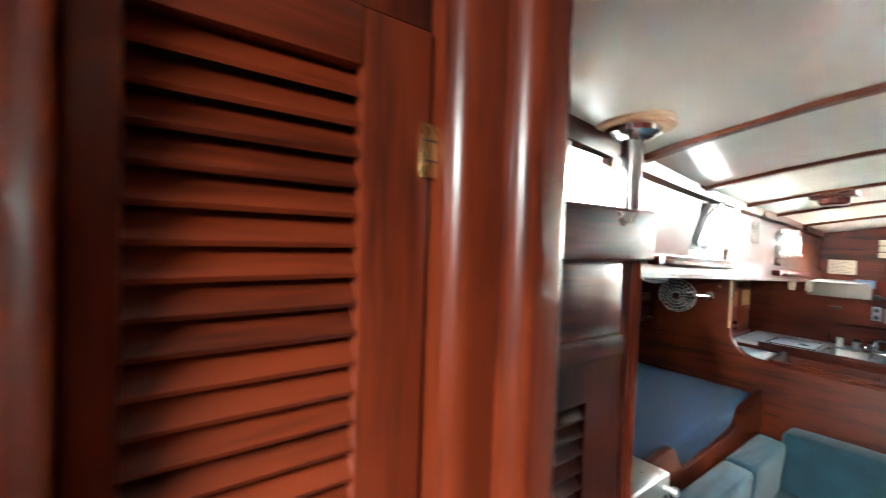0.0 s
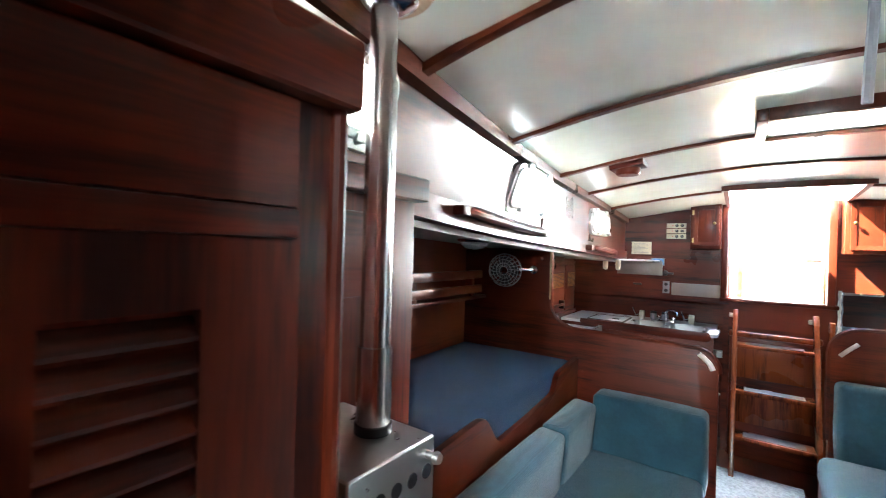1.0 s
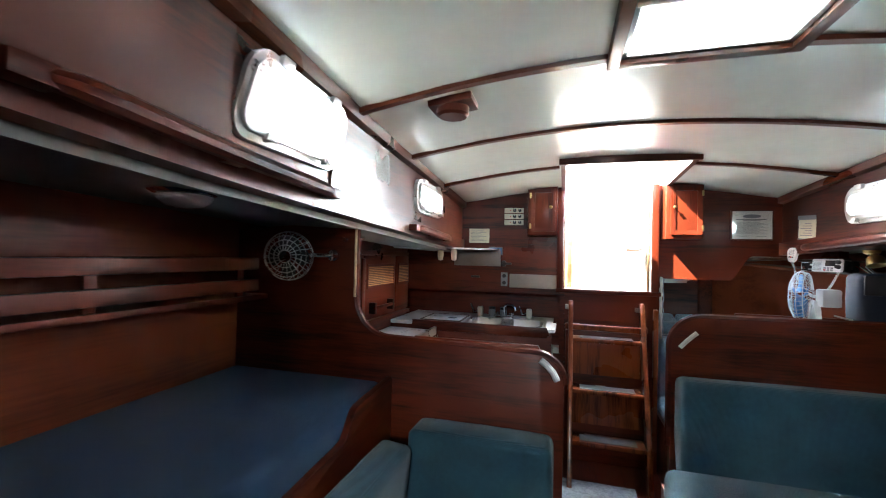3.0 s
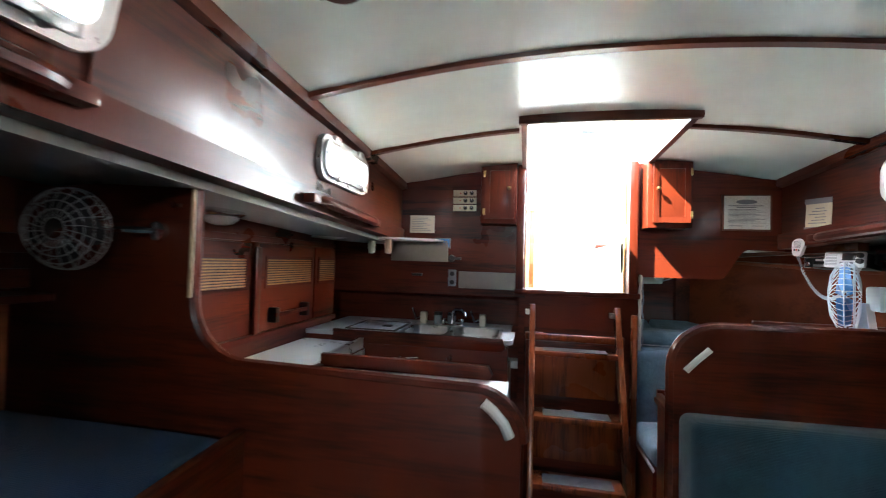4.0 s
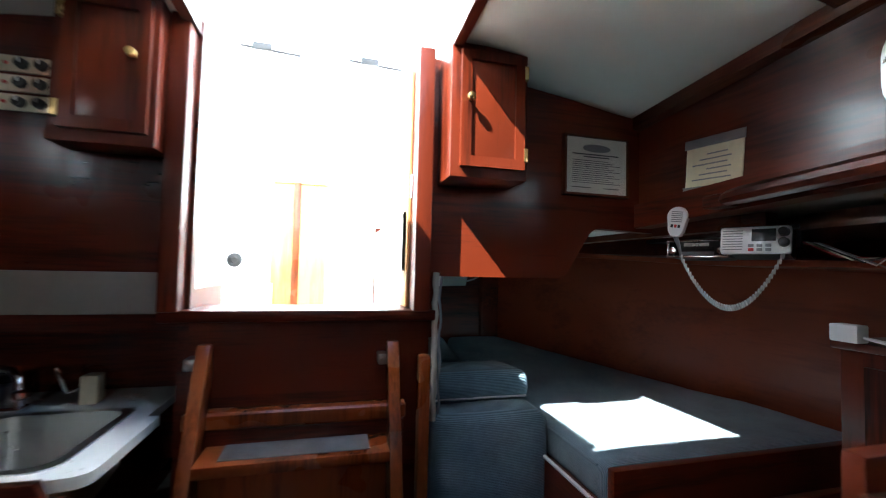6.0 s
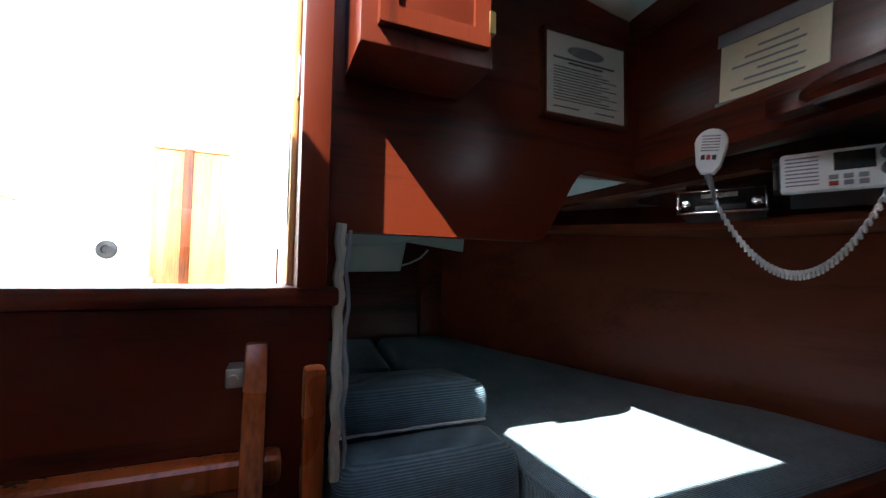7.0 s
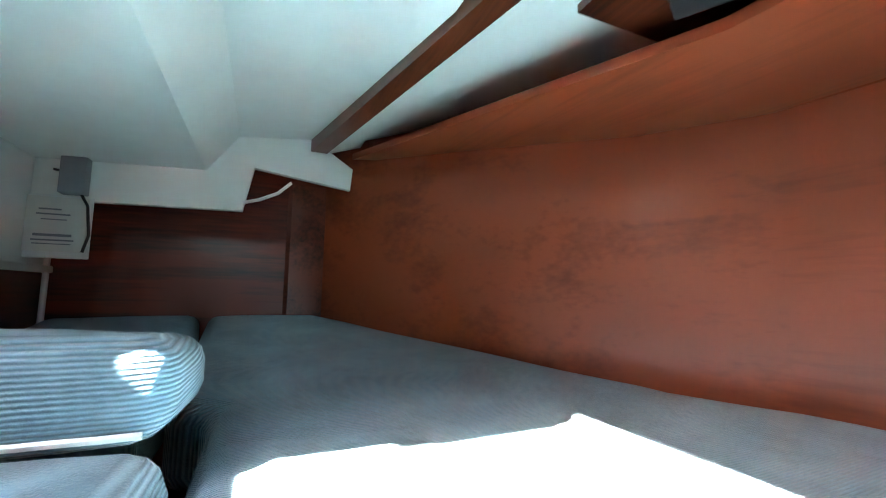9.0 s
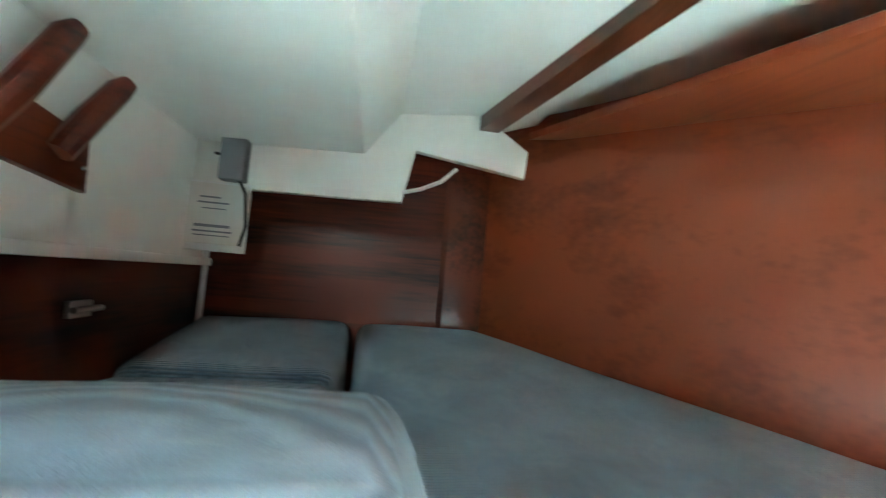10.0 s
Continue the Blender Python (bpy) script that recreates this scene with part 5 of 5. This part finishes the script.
part("bottle", turned([(0.004, 0), (0.028, 0.003), (0.033, 0.012), (0.033, 0.21), (0.026, 0.232), (0.013, 0.242), (0.013, 0.252)], (1.03, 3.458, 0.91), (0, 0, 1), 24), WHITE, fe)
part("band", turned([(0.0338, 0), (0.0345, 0.001), (0.0345, 0.013), (0.0338, 0.014)], (1.03, 3.458, 1.05), (0, 0, 1), 24), BLACK, fe)
part("valve", box(1.014, 1.046, 3.445, 3.47, 1.162, 1.185, 0.004), CHROME, fe)
part("label_print", box(1.018, 1.042, 3.4225, 3.4255, 0.985, 1.03, 0), GREY, fe)
part("bracket", box(1.01, 1.05, 3.485, 3.498, 0.93, 1.12, 0.002), STEEL, fe)
kb = thing("brass_knob", (1.03, 3.49, 1.30), "small polished knob on the bulkhead", "knob")
part("stem", turned([(0.006, 0), (0.005, 0.02), (0.012, 0.026), (0.012, 0.04), (0.004, 0.044)], (1.035, 3.499, 1.30), (0, -1, 0), 14), CHROME, kb)
part("rose", turned([(0.016, 0), (0.014, 0.004)], (1.035, 3.4995, 1.30), (0, -1, 0), 16), CHROME, kb)

# ---- chart table ----
ct = thing("chart_table", (0.75, 3.85, 0.05), "dark mahogany chart table with raised fiddles", "table")
part("body", box(0.30, 1.30, 3.53, 4.15, 0.05, 0.69, 0.004), MAH_X, ct)
part("tabletop", box(0.292, 1.31, 3.53, 4.17, 0.691, 0.712, 0.004), MAH_X, ct)
part("fiddle", box(0.30, 1.29, 4.148, 4.168, 0.712, 0.745, 0.004), MAH_X, ct)
part("side_fiddle", box(0.295, 0.315, 3.53, 4.147, 0.712, 0.735, 0.004), MAH_Y, ct)
part("drawer_front", box(0.36, 0.62, 4.151, 4.163, 0.56, 0.67, 0.003), MAH_X, ct)
sf = thing("chart_shelf", (0.75, 3.58, 1.05), "dark narrow shelf along the chart table bulkhead", "shelf")
part("board", box(0.42, 1.15, 3.53, 3.68, 1.06, 1.075, 0.002), TRIM_X, sf)
part("lip", box(0.42, 1.15, 3.672, 3.688, 1.045, 1.10, 0.004), MAH_X, sf)
for x in (0.45, 0.80, 1.12):
    part("bracket", prism([(3.53, 1.06), (3.66, 1.06), (3.53, 0.96)], "x", x, x + 0.015), MAH_Z, sf)

FR = wire_fan("desk_fan", (0.62, 3.625, 1.185), (-0.80, 0.55, 0.0), 0.095, WHITE, FAN_BLUE, WHITE, "small white fan with blue blades in a wire guard", [(0.022, 0.034), (0.095, 0.0), (0.088, -0.018)], 34, (0.64, 3.6, 1.076))
part("stand", prism([(3.575, 1.076), (3.635, 1.076), (3.616, 1.17), (3.594, 1.17)], "x", 0.645, 0.665, 0.003), WHITE, FR)
part("foot", box(0.615, 0.70, 3.565, 3.645, 1.0755, 1.087, 0.004), WHITE, FR)
part("motor_housing", box(0.655, 0.715, 3.56, 3.61, 1.15, 1.215, 0.008), WHITE, FR)
part("cord", tube([(0.70, 3.58, 1.12), (0.78, 3.60, 1.10), (0.95, 3.72, 1.12), (1.08, 3.90, 1.08), (1.10, 4.06, 1.10)], 0.003, 6), WHITE, FR)
bg = thing("navy_case", (0.83, 3.60, 1.076), "dark navy padded instrument case standing on the shelf", "case")
part("body", cushion(0.765, 0.90, 3.555, 3.655, 1.0765, 1.275, 0.022, 0.006), NAVY, bg)
part("flap", box(0.772, 0.893, 3.548, 3.556, 1.20, 1.27, 0.003), BLACK, bg)
solid("winch_handle", tube([(1.02, 3.60, 1.085), (1.02, 3.60, 1.16), (1.06, 3.61, 1.185), (1.10, 3.62, 1.19)], 0.012, 10), STEEL, (1.02, 3.6, 1.076), "grey metal handle lying on the shelf", "handle")

cb = thing("side_cabinet", (1.27, 3.9, 0.713), "mahogany cabinet with a panelled door below the radio", "cabinet")
part("body", box(1.125, 1.465, 3.55, 4.12, 0.7125, 1.07, 0.004), MAH_Z, cb)
part("top", box(1.11, 1.47, 3.54, 4.13, 1.07, 1.088, 0.004), MAH_Y, cb)
panel_door(cb, "x", 3.60, 4.07, 0.74, 1.04, 1.125, -1, 0.05)
pg = thing("power_adapter", (1.19, 4.05, 1.0), "white plug adapter with a short cord", "adapter")
part("body", box(1.085, 1.12, 4.065, 4.115, 1.0885, 1.125, 0.004), WHITE, pg)
part("cord", tube([(1.105, 4.065, 1.1), (1.10, 4.01, 1.095), (1.095, 3.95, 1.06)], 0.0035, 6), WHITE, pg)

# radio shelf under the side deck
rs = thing("radio_shelf", (1.12, 4.2, 1.31), "varnished shelf under the side deck carrying the radios", "shelf")
part("board", prism([(3.54, 1.335), (4.62, 1.318), (4.62, 1.33), (3.54, 1.347)], "x", 1.06, 1.46), PLY_Y, rs)
part("backing", prism([(3.54, 1.348), (4.55, 1.331), (4.55, 1.37), (3.54, 1.395)], "x", 1.14, 1.15), TRIM, rs)

vh = thing("marine_radio", (1.03, 4.22, 1.26), "white marine radio with display and buttons under the deck", "radio")
Q = pose(0.995, 4.20, 1.30) @ Matrix.Diagonal((0.88, 0.88, 0.88, 1)) @ Matrix.Rotation(radians(118), 4, "Z") @ Matrix.Rotation(radians(8), 4, "X")


def on_radio(x0, x1, z0, z1, y0, y1, bevel=0.002):
    return box(-x1, -x0, y0, y1, z0, z1, bevel, m=Q)


# front of the radio faces inboard and aft
part("case", on_radio(-0.075, 0.075, -0.036, 0.036, 0.0, 0.02, 0.008), WHITE, vh)
part("chassis", on_radio(-0.06, 0.066, -0.03, 0.034, -0.12, 0.0, 0.004), BLACK, vh)
part("display", on_radio(-0.005, 0.045, -0.004, 0.028, 0.019, 0.0215, 0.001), SCREEN, vh)
for k in range(8):
    part("speaker_slot", on_radio(-0.068, -0.024, -0.026 + 0.007 * k, -0.0235 + 0.007 * k, 0.0195, 0.0208, 0), GREY, vh)
for i in range(3):
    for j in range(2):
        part("key", on_radio(-0.012 + 0.018 * i, 0.0 + 0.018 * i, -0.03 + 0.011 * j, -0.022 + 0.011 * j, 0.0195, 0.0225, 0.001), GREY if i or j else RED, vh)
for z in (0.018, -0.008):
    part("dial", turned([(0.0105, 0), (0.009, 0.014), (0.003, 0.015)], Q @ Vector((-0.061, 0.0195, z)), Q.to_3x3() @ Vector((0, 1, 0)), 16), BLACK, vh)
part("mount", on_radio(-0.085, 0.085, 0.036, 0.046, -0.10, -0.02, 0.002), BLACK, vh)
for x in (-0.085, 0.077):
    part("mount_arm", on_radio(x, x + 0.008, -0.01, 0.046, -0.08, -0.04, 0.002), BLACK, vh)

mc = thing("radio_microphone", (0.915, 4.34, 1.33), "white handset microphone with coiled cord", "microphone")
QM = pose(0.905, 4.33, 1.352) @ Matrix.Diagonal((0.82, 0.82, 0.82, 1)) @ Matrix.Rotation(radians(118), 4, "Z") @ Matrix.Rotation(radians(-8), 4, "Y")
part("body", prism([(u * 1.0, v) for u, v in arc(0, 0.018, 0.030, 0, 180, 10)] + [(-0.022, -0.03), (-0.012, -0.045), (0.012, -0.045), (0.022, -0.03)], "y", -0.012, 0.014, 0.006), WHITE, mc)
mc.children[-1].data.transform(Matrix.Translation(-mc.location) @ QM @ Matrix.Translation(mc.location))
for k in range(6):
    part("slot", box(-0.016, 0.016, 0.0135, 0.0148, 0.0 + 0.006 * k, 0.0025 + 0.006 * k, 0, m=QM), GREY, mc)
for k in range(3):
    part("button", box(-0.013 + 0.010 * k, -0.006 + 0.010 * k, 0.0135, 0.016, -0.018, -0.008, 0.001, m=QM), RED if k == 1 else BLACK, mc)
start, end = QM @ Vector((0, 0, -0.045)), Q @ Vector((-0.06, 0.015, -0.036))
strain = Vector(start) + Vector((0.012, -0.005, -0.05))
part("strain_relief", tube([start, (Vector(start) + strain) / 2 + Vector((0.002, 0, 0)), strain], [0.006, 0.004, 0.003], 8), GREY, mc)
coil = []
for k in range(520):
    u = k / 519
    p = (1 - u) ** 2 * strain + 2 * u * (1 - u) * (Vector(((strain.x + end.x) / 2, (strain.y + end.y) / 2, 1.02))) + u * u * Vector(end)
    a = 2 * math.pi * 40 * u
    coil.append(p + 0.0062 * Vector((math.cos(a) * 0.8, math.cos(a) * 0.6, math.sin(a))))
part("coiled_cord", tube(coil, 0.0021, 5), WHITE, mc)

so = thing("car_stereo", (1.10, 4.40, 1.27), "old car stereo hung under the radio shelf", "stereo")
QS = pose(1.05, 4.41, 1.292) @ Matrix.Diagonal((0.85, 0.85, 0.85, 1)) @ Matrix.Rotation(radians(118), 4, "Z") @ Matrix.Rotation(radians(4), 4, "X")
part("case", box(-0.085, 0.085, -0.13, 0.0, -0.027, 0.027, 0.003, m=QS), BLACK, so)
part("face", box(-0.084, 0.084, 0.0, 0.006, -0.024, 0.024, 0.001, m=QS), BLACK, so)
for a, b, c, d in ((-0.09, 0.09, 0.024, 0.029), (-0.09, 0.09, -0.029, -0.024), (-0.09, -0.085, -0.0238, 0.0238), (0.085, 0.09, -0.0238, 0.0238)):
    part("rim", box(a, b, 0.0, 0.010, c, d, 0.001, m=QS), CHROME, so, "chrome rim")
part("station_window", box(-0.035, 0.038, 0.0055, 0.0085, 0.008, 0.019, 0.001, m=QS), ALLOY, so)
part("cassette_slot", box(-0.05, 0.045, 0.0055, 0.0075, -0.006, 0.005, 0.001, m=QS), SCREEN, so)
part("dial_strip", box(-0.05, 0.05, 0.0055, 0.0072, -0.021, -0.010, 0.001, m=QS), GREY, so)
for x in (-0.072, 0.07):
    kn = part("knob", turned([(0.012, 0), (0.010, 0.012), (0.004, 0.013)], QS @ Vector((x, 0.006, -0.008)), QS.to_3x3() @ Vector((0, 1, 0)), 16), CHROME, so)

# lamp and wiring beside the radio
ul = thing("swivel_lamp", (1.0, 3.95, 1.34), "small brass swivel lamp under the side deck", "lamp")
part("base", turned([(0.03, 0), (0.028, -0.012), (0.014, -0.02)], (1.02, 3.95, 1.372), (0, 0, 1), 20), BRASS, ul)
part("shade", turned([(0.012, 0.02), (0.028, 0.005), (0.034, -0.03), (0.030, -0.03), (0.01, 0.0)], (1.02, 3.93, 1.335), (0, 0.4, 1), 20), BRASS, ul)
wr = thing("loose_wires", (1.10, 4.1, 1.27), "loose thin wires behind the radio", "wire")
for k in range(5):
    part("wire", tube([(1.08 + 0.012 * k, 4.16, 1.30), (1.10, 4.10 - 0.02 * k, 1.265 - 0.006 * k), (1.13, 4.02, 1.26 + 0.006 * k), (1.12, 3.92 + 0.02 * k, 1.30)], 0.0018, 5), (RED, YELLOWED, BLACK, WHITE, GREY)[k], wr)

# ---- navigator's seat and quarter berth ----
ns = thing("navigator_seat", (0.48, 4.35, 0.05), "mahogany seat box at the chart table", "seat")
part("box", box(0.295, 0.648, 4.18, 4.66, 0.05, 0.40, 0.004), MAH_X, ns)
part("white_edge", box(0.293, 0.30, 4.175, 4.50, 0.395, 0.41, 0.002), WHITE, ns)
solid("seat_cushion", cushion(0.298, 0.645, 4.19, 4.50, 0.402, 0.50, 0.03, 0.012, seed=11), QUARTER_CLOTH, (0.47, 4.34, 0.402), "slate blue corduroy seat cushion at the chart table", "cushion", "quarter berth cushions")
solid("back_cushion", cushion(0.318, 0.648, 4.505, 4.64, 0.42, 0.832, 0.028, 0.010, seed=12), QUARTER_FACE, (0.47, 4.57, 0.42), "slate blue corduroy back cushion of the chart seat", "cushion", "quarter berth cushions")
bolster = solid("bolster_cushion", cushion(0.315, 0.645, 4.615, 4.845, 0.835, 0.918, 0.028, 0.008, tilt(0.48, 4.62, 0.84, "X", -5), seed=13), QUARTER_FACE, (0.47, 4.7, 0.836), "ribbed slate blue bolster on top of the seat back", "cushion", "quarter berth cushions")
part("piping", tube([(0.33 + 0.3 * k / 12, 4.617 + 0.002 * math.sin(k), 0.846 + 0.001 * math.cos(3 * k)) for k in range(13)], 0.0032, 6), WHITE, bolster, "white piping along the seam")
qb = thing("quarter_berth", (0.9, 4.8, 0.05), "mahogany quarter berth base running aft under the cockpit", "berth")
part("base", prism([(0.652, 4.26), (1.47, 4.26), (1.44, 4.6), (1.35, 4.79), (1.14, 5.03), (0.96, 5.26), (0.84, 5.405), (0.275, 5.405), (0.275, 4.67), (0.652, 4.67)], "z", 0.05, 0.695), MAH_X, qb)
part("front_board", box(0.648, 1.47, 4.235, 4.258, 0.05, 0.80, 0.005), MAH_X, qb)
part("side_board", box(0.630, 0.6515, 4.24, 4.50, 0.05, 0.715, 0.004), MAH_Y, qb)
part("white_edging", box(0.626, 0.634, 4.25, 4.50, 0.715, 0.722, 0.001), WHITE, qb)


def soft_slab(pts, z0, z1, slope, seed):
    """A mattress of the given outline whose top rises aft."""
    bm = prism(pts, "z", z0, z1)
    bmesh.ops.bevel(bm, geom=[e for e in bm.edges], offset=0.025, segments=3, profile=0.5, affect="EDGES")
    bmesh.ops.triangulate(bm, faces=[f for f in bm.faces if len(f.verts) > 4])
    big = [e for e in bm.edges if e.calc_length() > 0.1]
    bmesh.ops.subdivide_edges(bm, edges=big, cuts=4, use_grid_fill=True)
    for v in bm.verts:
        if v.co.z > (z0 + z1) / 2:
            v.co.z += slope * max(0, v.co.y - 4.75) + 0.005 * noise.noise(v.co * 5 + Vector((seed, 0, 0)))
    return bm


qm = solid("berth_mattress", soft_slab([(0.658, 4.27), (1.465, 4.27), (1.44, 4.59), (1.345, 4.79), (1.14, 5.025), (0.955, 5.255), (0.84, 5.39), (0.592, 5.39), (0.60, 4.87), (0.658, 4.84)], 0.696, 0.793, 0.16, 3), QUARTER_CLOTH, (0.9, 4.8, 0.696), "slate blue corduroy mattress on the quarter berth", "mattress")
solid("berth_mattress", soft_slab([(0.282, 5.10), (0.578, 5.10), (0.578, 5.39), (0.282, 5.39)], 0.696, 0.793, 0.16, 4), QUARTER_CLOTH, (0.43, 5.25, 0.696), "short slate blue mattress piece at the berth foot", "mattress", "quarter berth cushions")
solid("berth_mattress", soft_slab([(0.282, 4.85), (0.578, 4.85), (0.578, 5.09), (0.282, 5.09)], 0.696, 0.793, 0.16, 5), QUARTER_CLOTH, (0.43, 4.97, 0.696), "short slate blue mattress piece behind the bolster", "mattress", "quarter berth cushions")

part("piping", tube([(0.70 + 0.74 * k / 12, 4.272, 0.778) for k in range(13)], 0.004, 6), QUARTER_CLOTH, qm)
part("side_piping", tube([(0.660, 4.31 + 0.5 * k / 12, 0.779) for k in range(13)], 0.004, 6), QUARTER_CLOTH, qm)

# timbers and fittings in the quarter berth
solid("deck_stringer", prism([(-0.02, -0.018), (0.02, -0.018), (0.02, 0.018), (-0.02, 0.018)], "y", 0, 1, 0.003), TRIM, (0.82, 5.31, 1.325), "dark timber stringer under the deck", "stringer")
sg = scene.collection.objects[-1]
for v in sg.data.vertices:
    w = v.co.copy() + Vector((0.82, 5.31, 1.325))
    k = w.y
    v.co = Vector((w.x + k * 0.24, -1.1 * k, w.z + k * 0.03))
solid("hull_shelf", prism([(0.905, 5.29), (1.16, 4.5), (1.22, 3.55), (1.49, 3.55), (1.475, 4.1), (1.44, 4.6), (1.35, 4.79), (1.14, 5.03), (0.96, 5.26)], "z", 1.215, 1.232, 0.003), HULL_WOOD, (1.1, 4.6, 1.215), "worn varnished shelf board along the hull", "shelf")
hs = scene.collection.objects[-1]
for v in hs.data.vertices:
    v.co.z += 0.02 * (0.7 - (v.co.x + 1.1 - 0.6)) + 0.02 + 0.055 * max(0, v.co.y + 0.3)
pc = thing("notice_card", (0.32, 5.27, 1.02), "white notice card with small print taped to the flange", "sign")
part("card", box(0.274, 0.372, 5.288, 5.2935, 1.025, 1.135, 0.001), PAPER, pc)
bars(pc, "print", [(0.295, 0.33, 1.108, 0.003), (0.292, 0.345, 1.098, 0.003), (0.30, 0.34, 1.088, 0.002), (0.29, 0.35, 1.055, 0.005), (0.288, 0.354, 1.046, 0.003), (0.29, 0.35, 1.039, 0.002)], "y", 5.2868, 0.0015, GREY)
part("backing_board", box(0.262, 0.378, 5.294, 5.2995, 1.012, 1.14, 0.002), FORMICA, pc)
gx = thing("grey_box", (0.345, 5.29, 1.14), "small grey electrical box with a switch", "electrical box")
part("case", box(0.325, 0.368, 5.27, 5.2995, 1.142, 1.222, 0.003), GREY, gx)
part("toggle", tube([(0.325, 5.285, 1.188), (0.312, 5.283, 1.19)], 0.0025, 6), BLACK, gx)
part("lead", tube([(0.36, 5.283, 1.143), (0.372, 5.284, 1.12), (0.378, 5.285, 1.06), (0.37, 5.285, 1.025)], 0.003, 6), BLACK, gx)
solid("white_cable", tube([(0.655, 5.30, 1.16), (0.69, 5.297, 1.17), (0.73, 5.297, 1.19), (0.76, 5.30, 1.22)], 0.004, 6), WHITE, (0.7, 5.3, 1.16), "thin white cable looped at the flange", "cable")
solid("white_pipe", tube([(0.283, 5.38, 0.87), (0.283, 5.38, 1.02)], 0.006, 8), WHITE, (0.283, 5.38, 0.87), "thin white pipe in the berth corner", "pipe")
rf = thing("fork_rack", (0.29, 5.0, 1.06), "two-pronged mahogany rack screwed to the white side", "rack")
part("base_plate", prism([(4.85, 1.075), (5.01, 1.058), (5.005, 1.12), (4.96, 1.125), (4.85, 1.14)], "x", 0.276, 0.288, 0.003), MAH_Y, rf)
for y, zt2 in ((4.87, 1.205), (4.955, 1.19)):
    part("prong", tube([(0.292, y, 1.09), (0.30, y + 0.02, 1.13), (0.312, y + 0.045, zt2 - 0.012), (0.317, y + 0.052, zt2)], [0.013, 0.014, 0.013, 0.009], 10), MAH_Y, rf)
part("screw", turned([(0.003, 0), (0.002, 0.002)], (0.288, 5.0, 1.085), (1, 0, 0), 8), CHROME, rf)
solid("side_batten", box(0.276, 0.288, 4.55, 5.40, 0.985, 1.0, 0.003), GEL, (0.28, 5.0, 0.985), "white lip along the foot of the gelcoat side", "lip")
lc = thing("door_latch", (0.275, 5.05, 0.93), "small steel latch on the dark timber side", "latch")
part("plate", box(0.2705, 0.276, 5.03, 5.07, 0.915, 0.935, 0.001), STEEL, lc)
part("bolt", tube([(0.28, 5.03, 0.925), (0.28, 5.08, 0.925)], 0.004, 8), STEEL, lc)
solid("fluted_post", prism([(0.77, 5.395), (0.84, 5.395), (0.88, 5.405), (0.76, 5.405)], "z", 0.86, 1.24), PLY_Y, (0.82, 5.4, 0.86), "leaning timber frame at the foot of the berth", "frame")

# ---- cockpit outside ----
ck = thing("cockpit", (0, 5.4, 0.6), "white sunlit cockpit well with side seats", "cockpit")
part("cockpit_sole", box(-0.34, 0.24, 4.66, 6.9, 0.66, 0.70, 0), GEL, ck)
part("bridge_deck", box(-0.24, 0.24, 4.66, 4.86, 1.02, 1.068, 0.006), GEL, ck)
part("seat", box(-1.1, -0.36, 4.86, 6.9, 1.05, 1.10, 0.008), GEL, ck)
part("seat_front", box(-0.36, -0.33, 4.86, 6.9, 0.70, 1.09, 0.004), GEL, ck)
part("port_seat", box(0.24, 1.2, 5.5, 6.9, 1.34, 1.38, 0.008), GEL, ck)
part("aft_wall", box(-1.1, 1.2, 6.9, 6.94, 0.66, 1.5, 0.006), GEL, ck)
co = part("coaming", box(-1.16, -1.10, 4.9, 8.2, 1.58, 1.74, 0.02, 3), mat("weathered_brown_paint", (0.13, 0.095, 0.08), 0.6, var=0.2), ck, "weathered brown coaming top")
part("seat_back", box(-1.13, -1.10, 4.9, 8.2, 1.10, 1.50, 0.006), GEL, ck)
for k in range(4):
    part("teak_cap", box(-1.14, -1.085, 4.9 + 0.825 * k, 5.72 + 0.825 * k, 1.503, 1.577, 0.006), TEAK, co, "oiled teak capping plank")
part("drain", turned([(0.055, 0), (0.05, 0.012), (0.025, 0.016), (0.022, 0.006), (0.001, 0.006)], (-0.674, 6.9, 1.24), (0, -1, 0), 20), BLACK, ck)
part("seat_cleat", box(0.30, 0.34, 6.0, 6.12, 1.38, 1.43, 0.01), GREY, ck)
pd = thing("teak_locker", (-0.17, 6.6, 0.7), "sunlit teak steering box in the cockpit", "locker")
part("body", box(-0.35, 0.0, 6.4, 6.85, 0.70, 1.76, 0.01), TEAK, pd)
part("corner_strip", box(-0.215, -0.17, 6.385, 6.40, 0.70, 1.77, 0.004), LADDER, pd)
part("lid", box(-0.36, 0.01, 6.39, 6.86, 1.761, 1.785, 0.008), TEAK, pd)
aw = thing("awning", (0, 6.3, 2.2), "white canvas awning stretched over the cockpit", "awning")
part("canvas", box(-1.6, 1.6, 4.34, 8.4, 2.30, 2.303, 0), ACRYLIC, aw)
part("hem", tube([(-1.6, 4.34, 2.30), (1.6, 4.34, 2.30)], 0.008, 8), WHITE, aw)
for x in (-0.36, 0.16):
    bt = part("buckle", box(x, x + 0.09, 5.6, 5.62, 2.265, 2.298, 0.004), BLACK, aw)
    part("strap", tube([(x - 0.06, 5.63, 2.285), (x + 0.22, 5.65, 2.280)], 0.007, 6), BLACK, aw)
for x in (-1.6, 1.6):
    for y in (4.36, 8.38):
        part("pole", tube([(x, y, -0.2), (x, y, 2.30)], 0.012, 8), STEEL, aw)
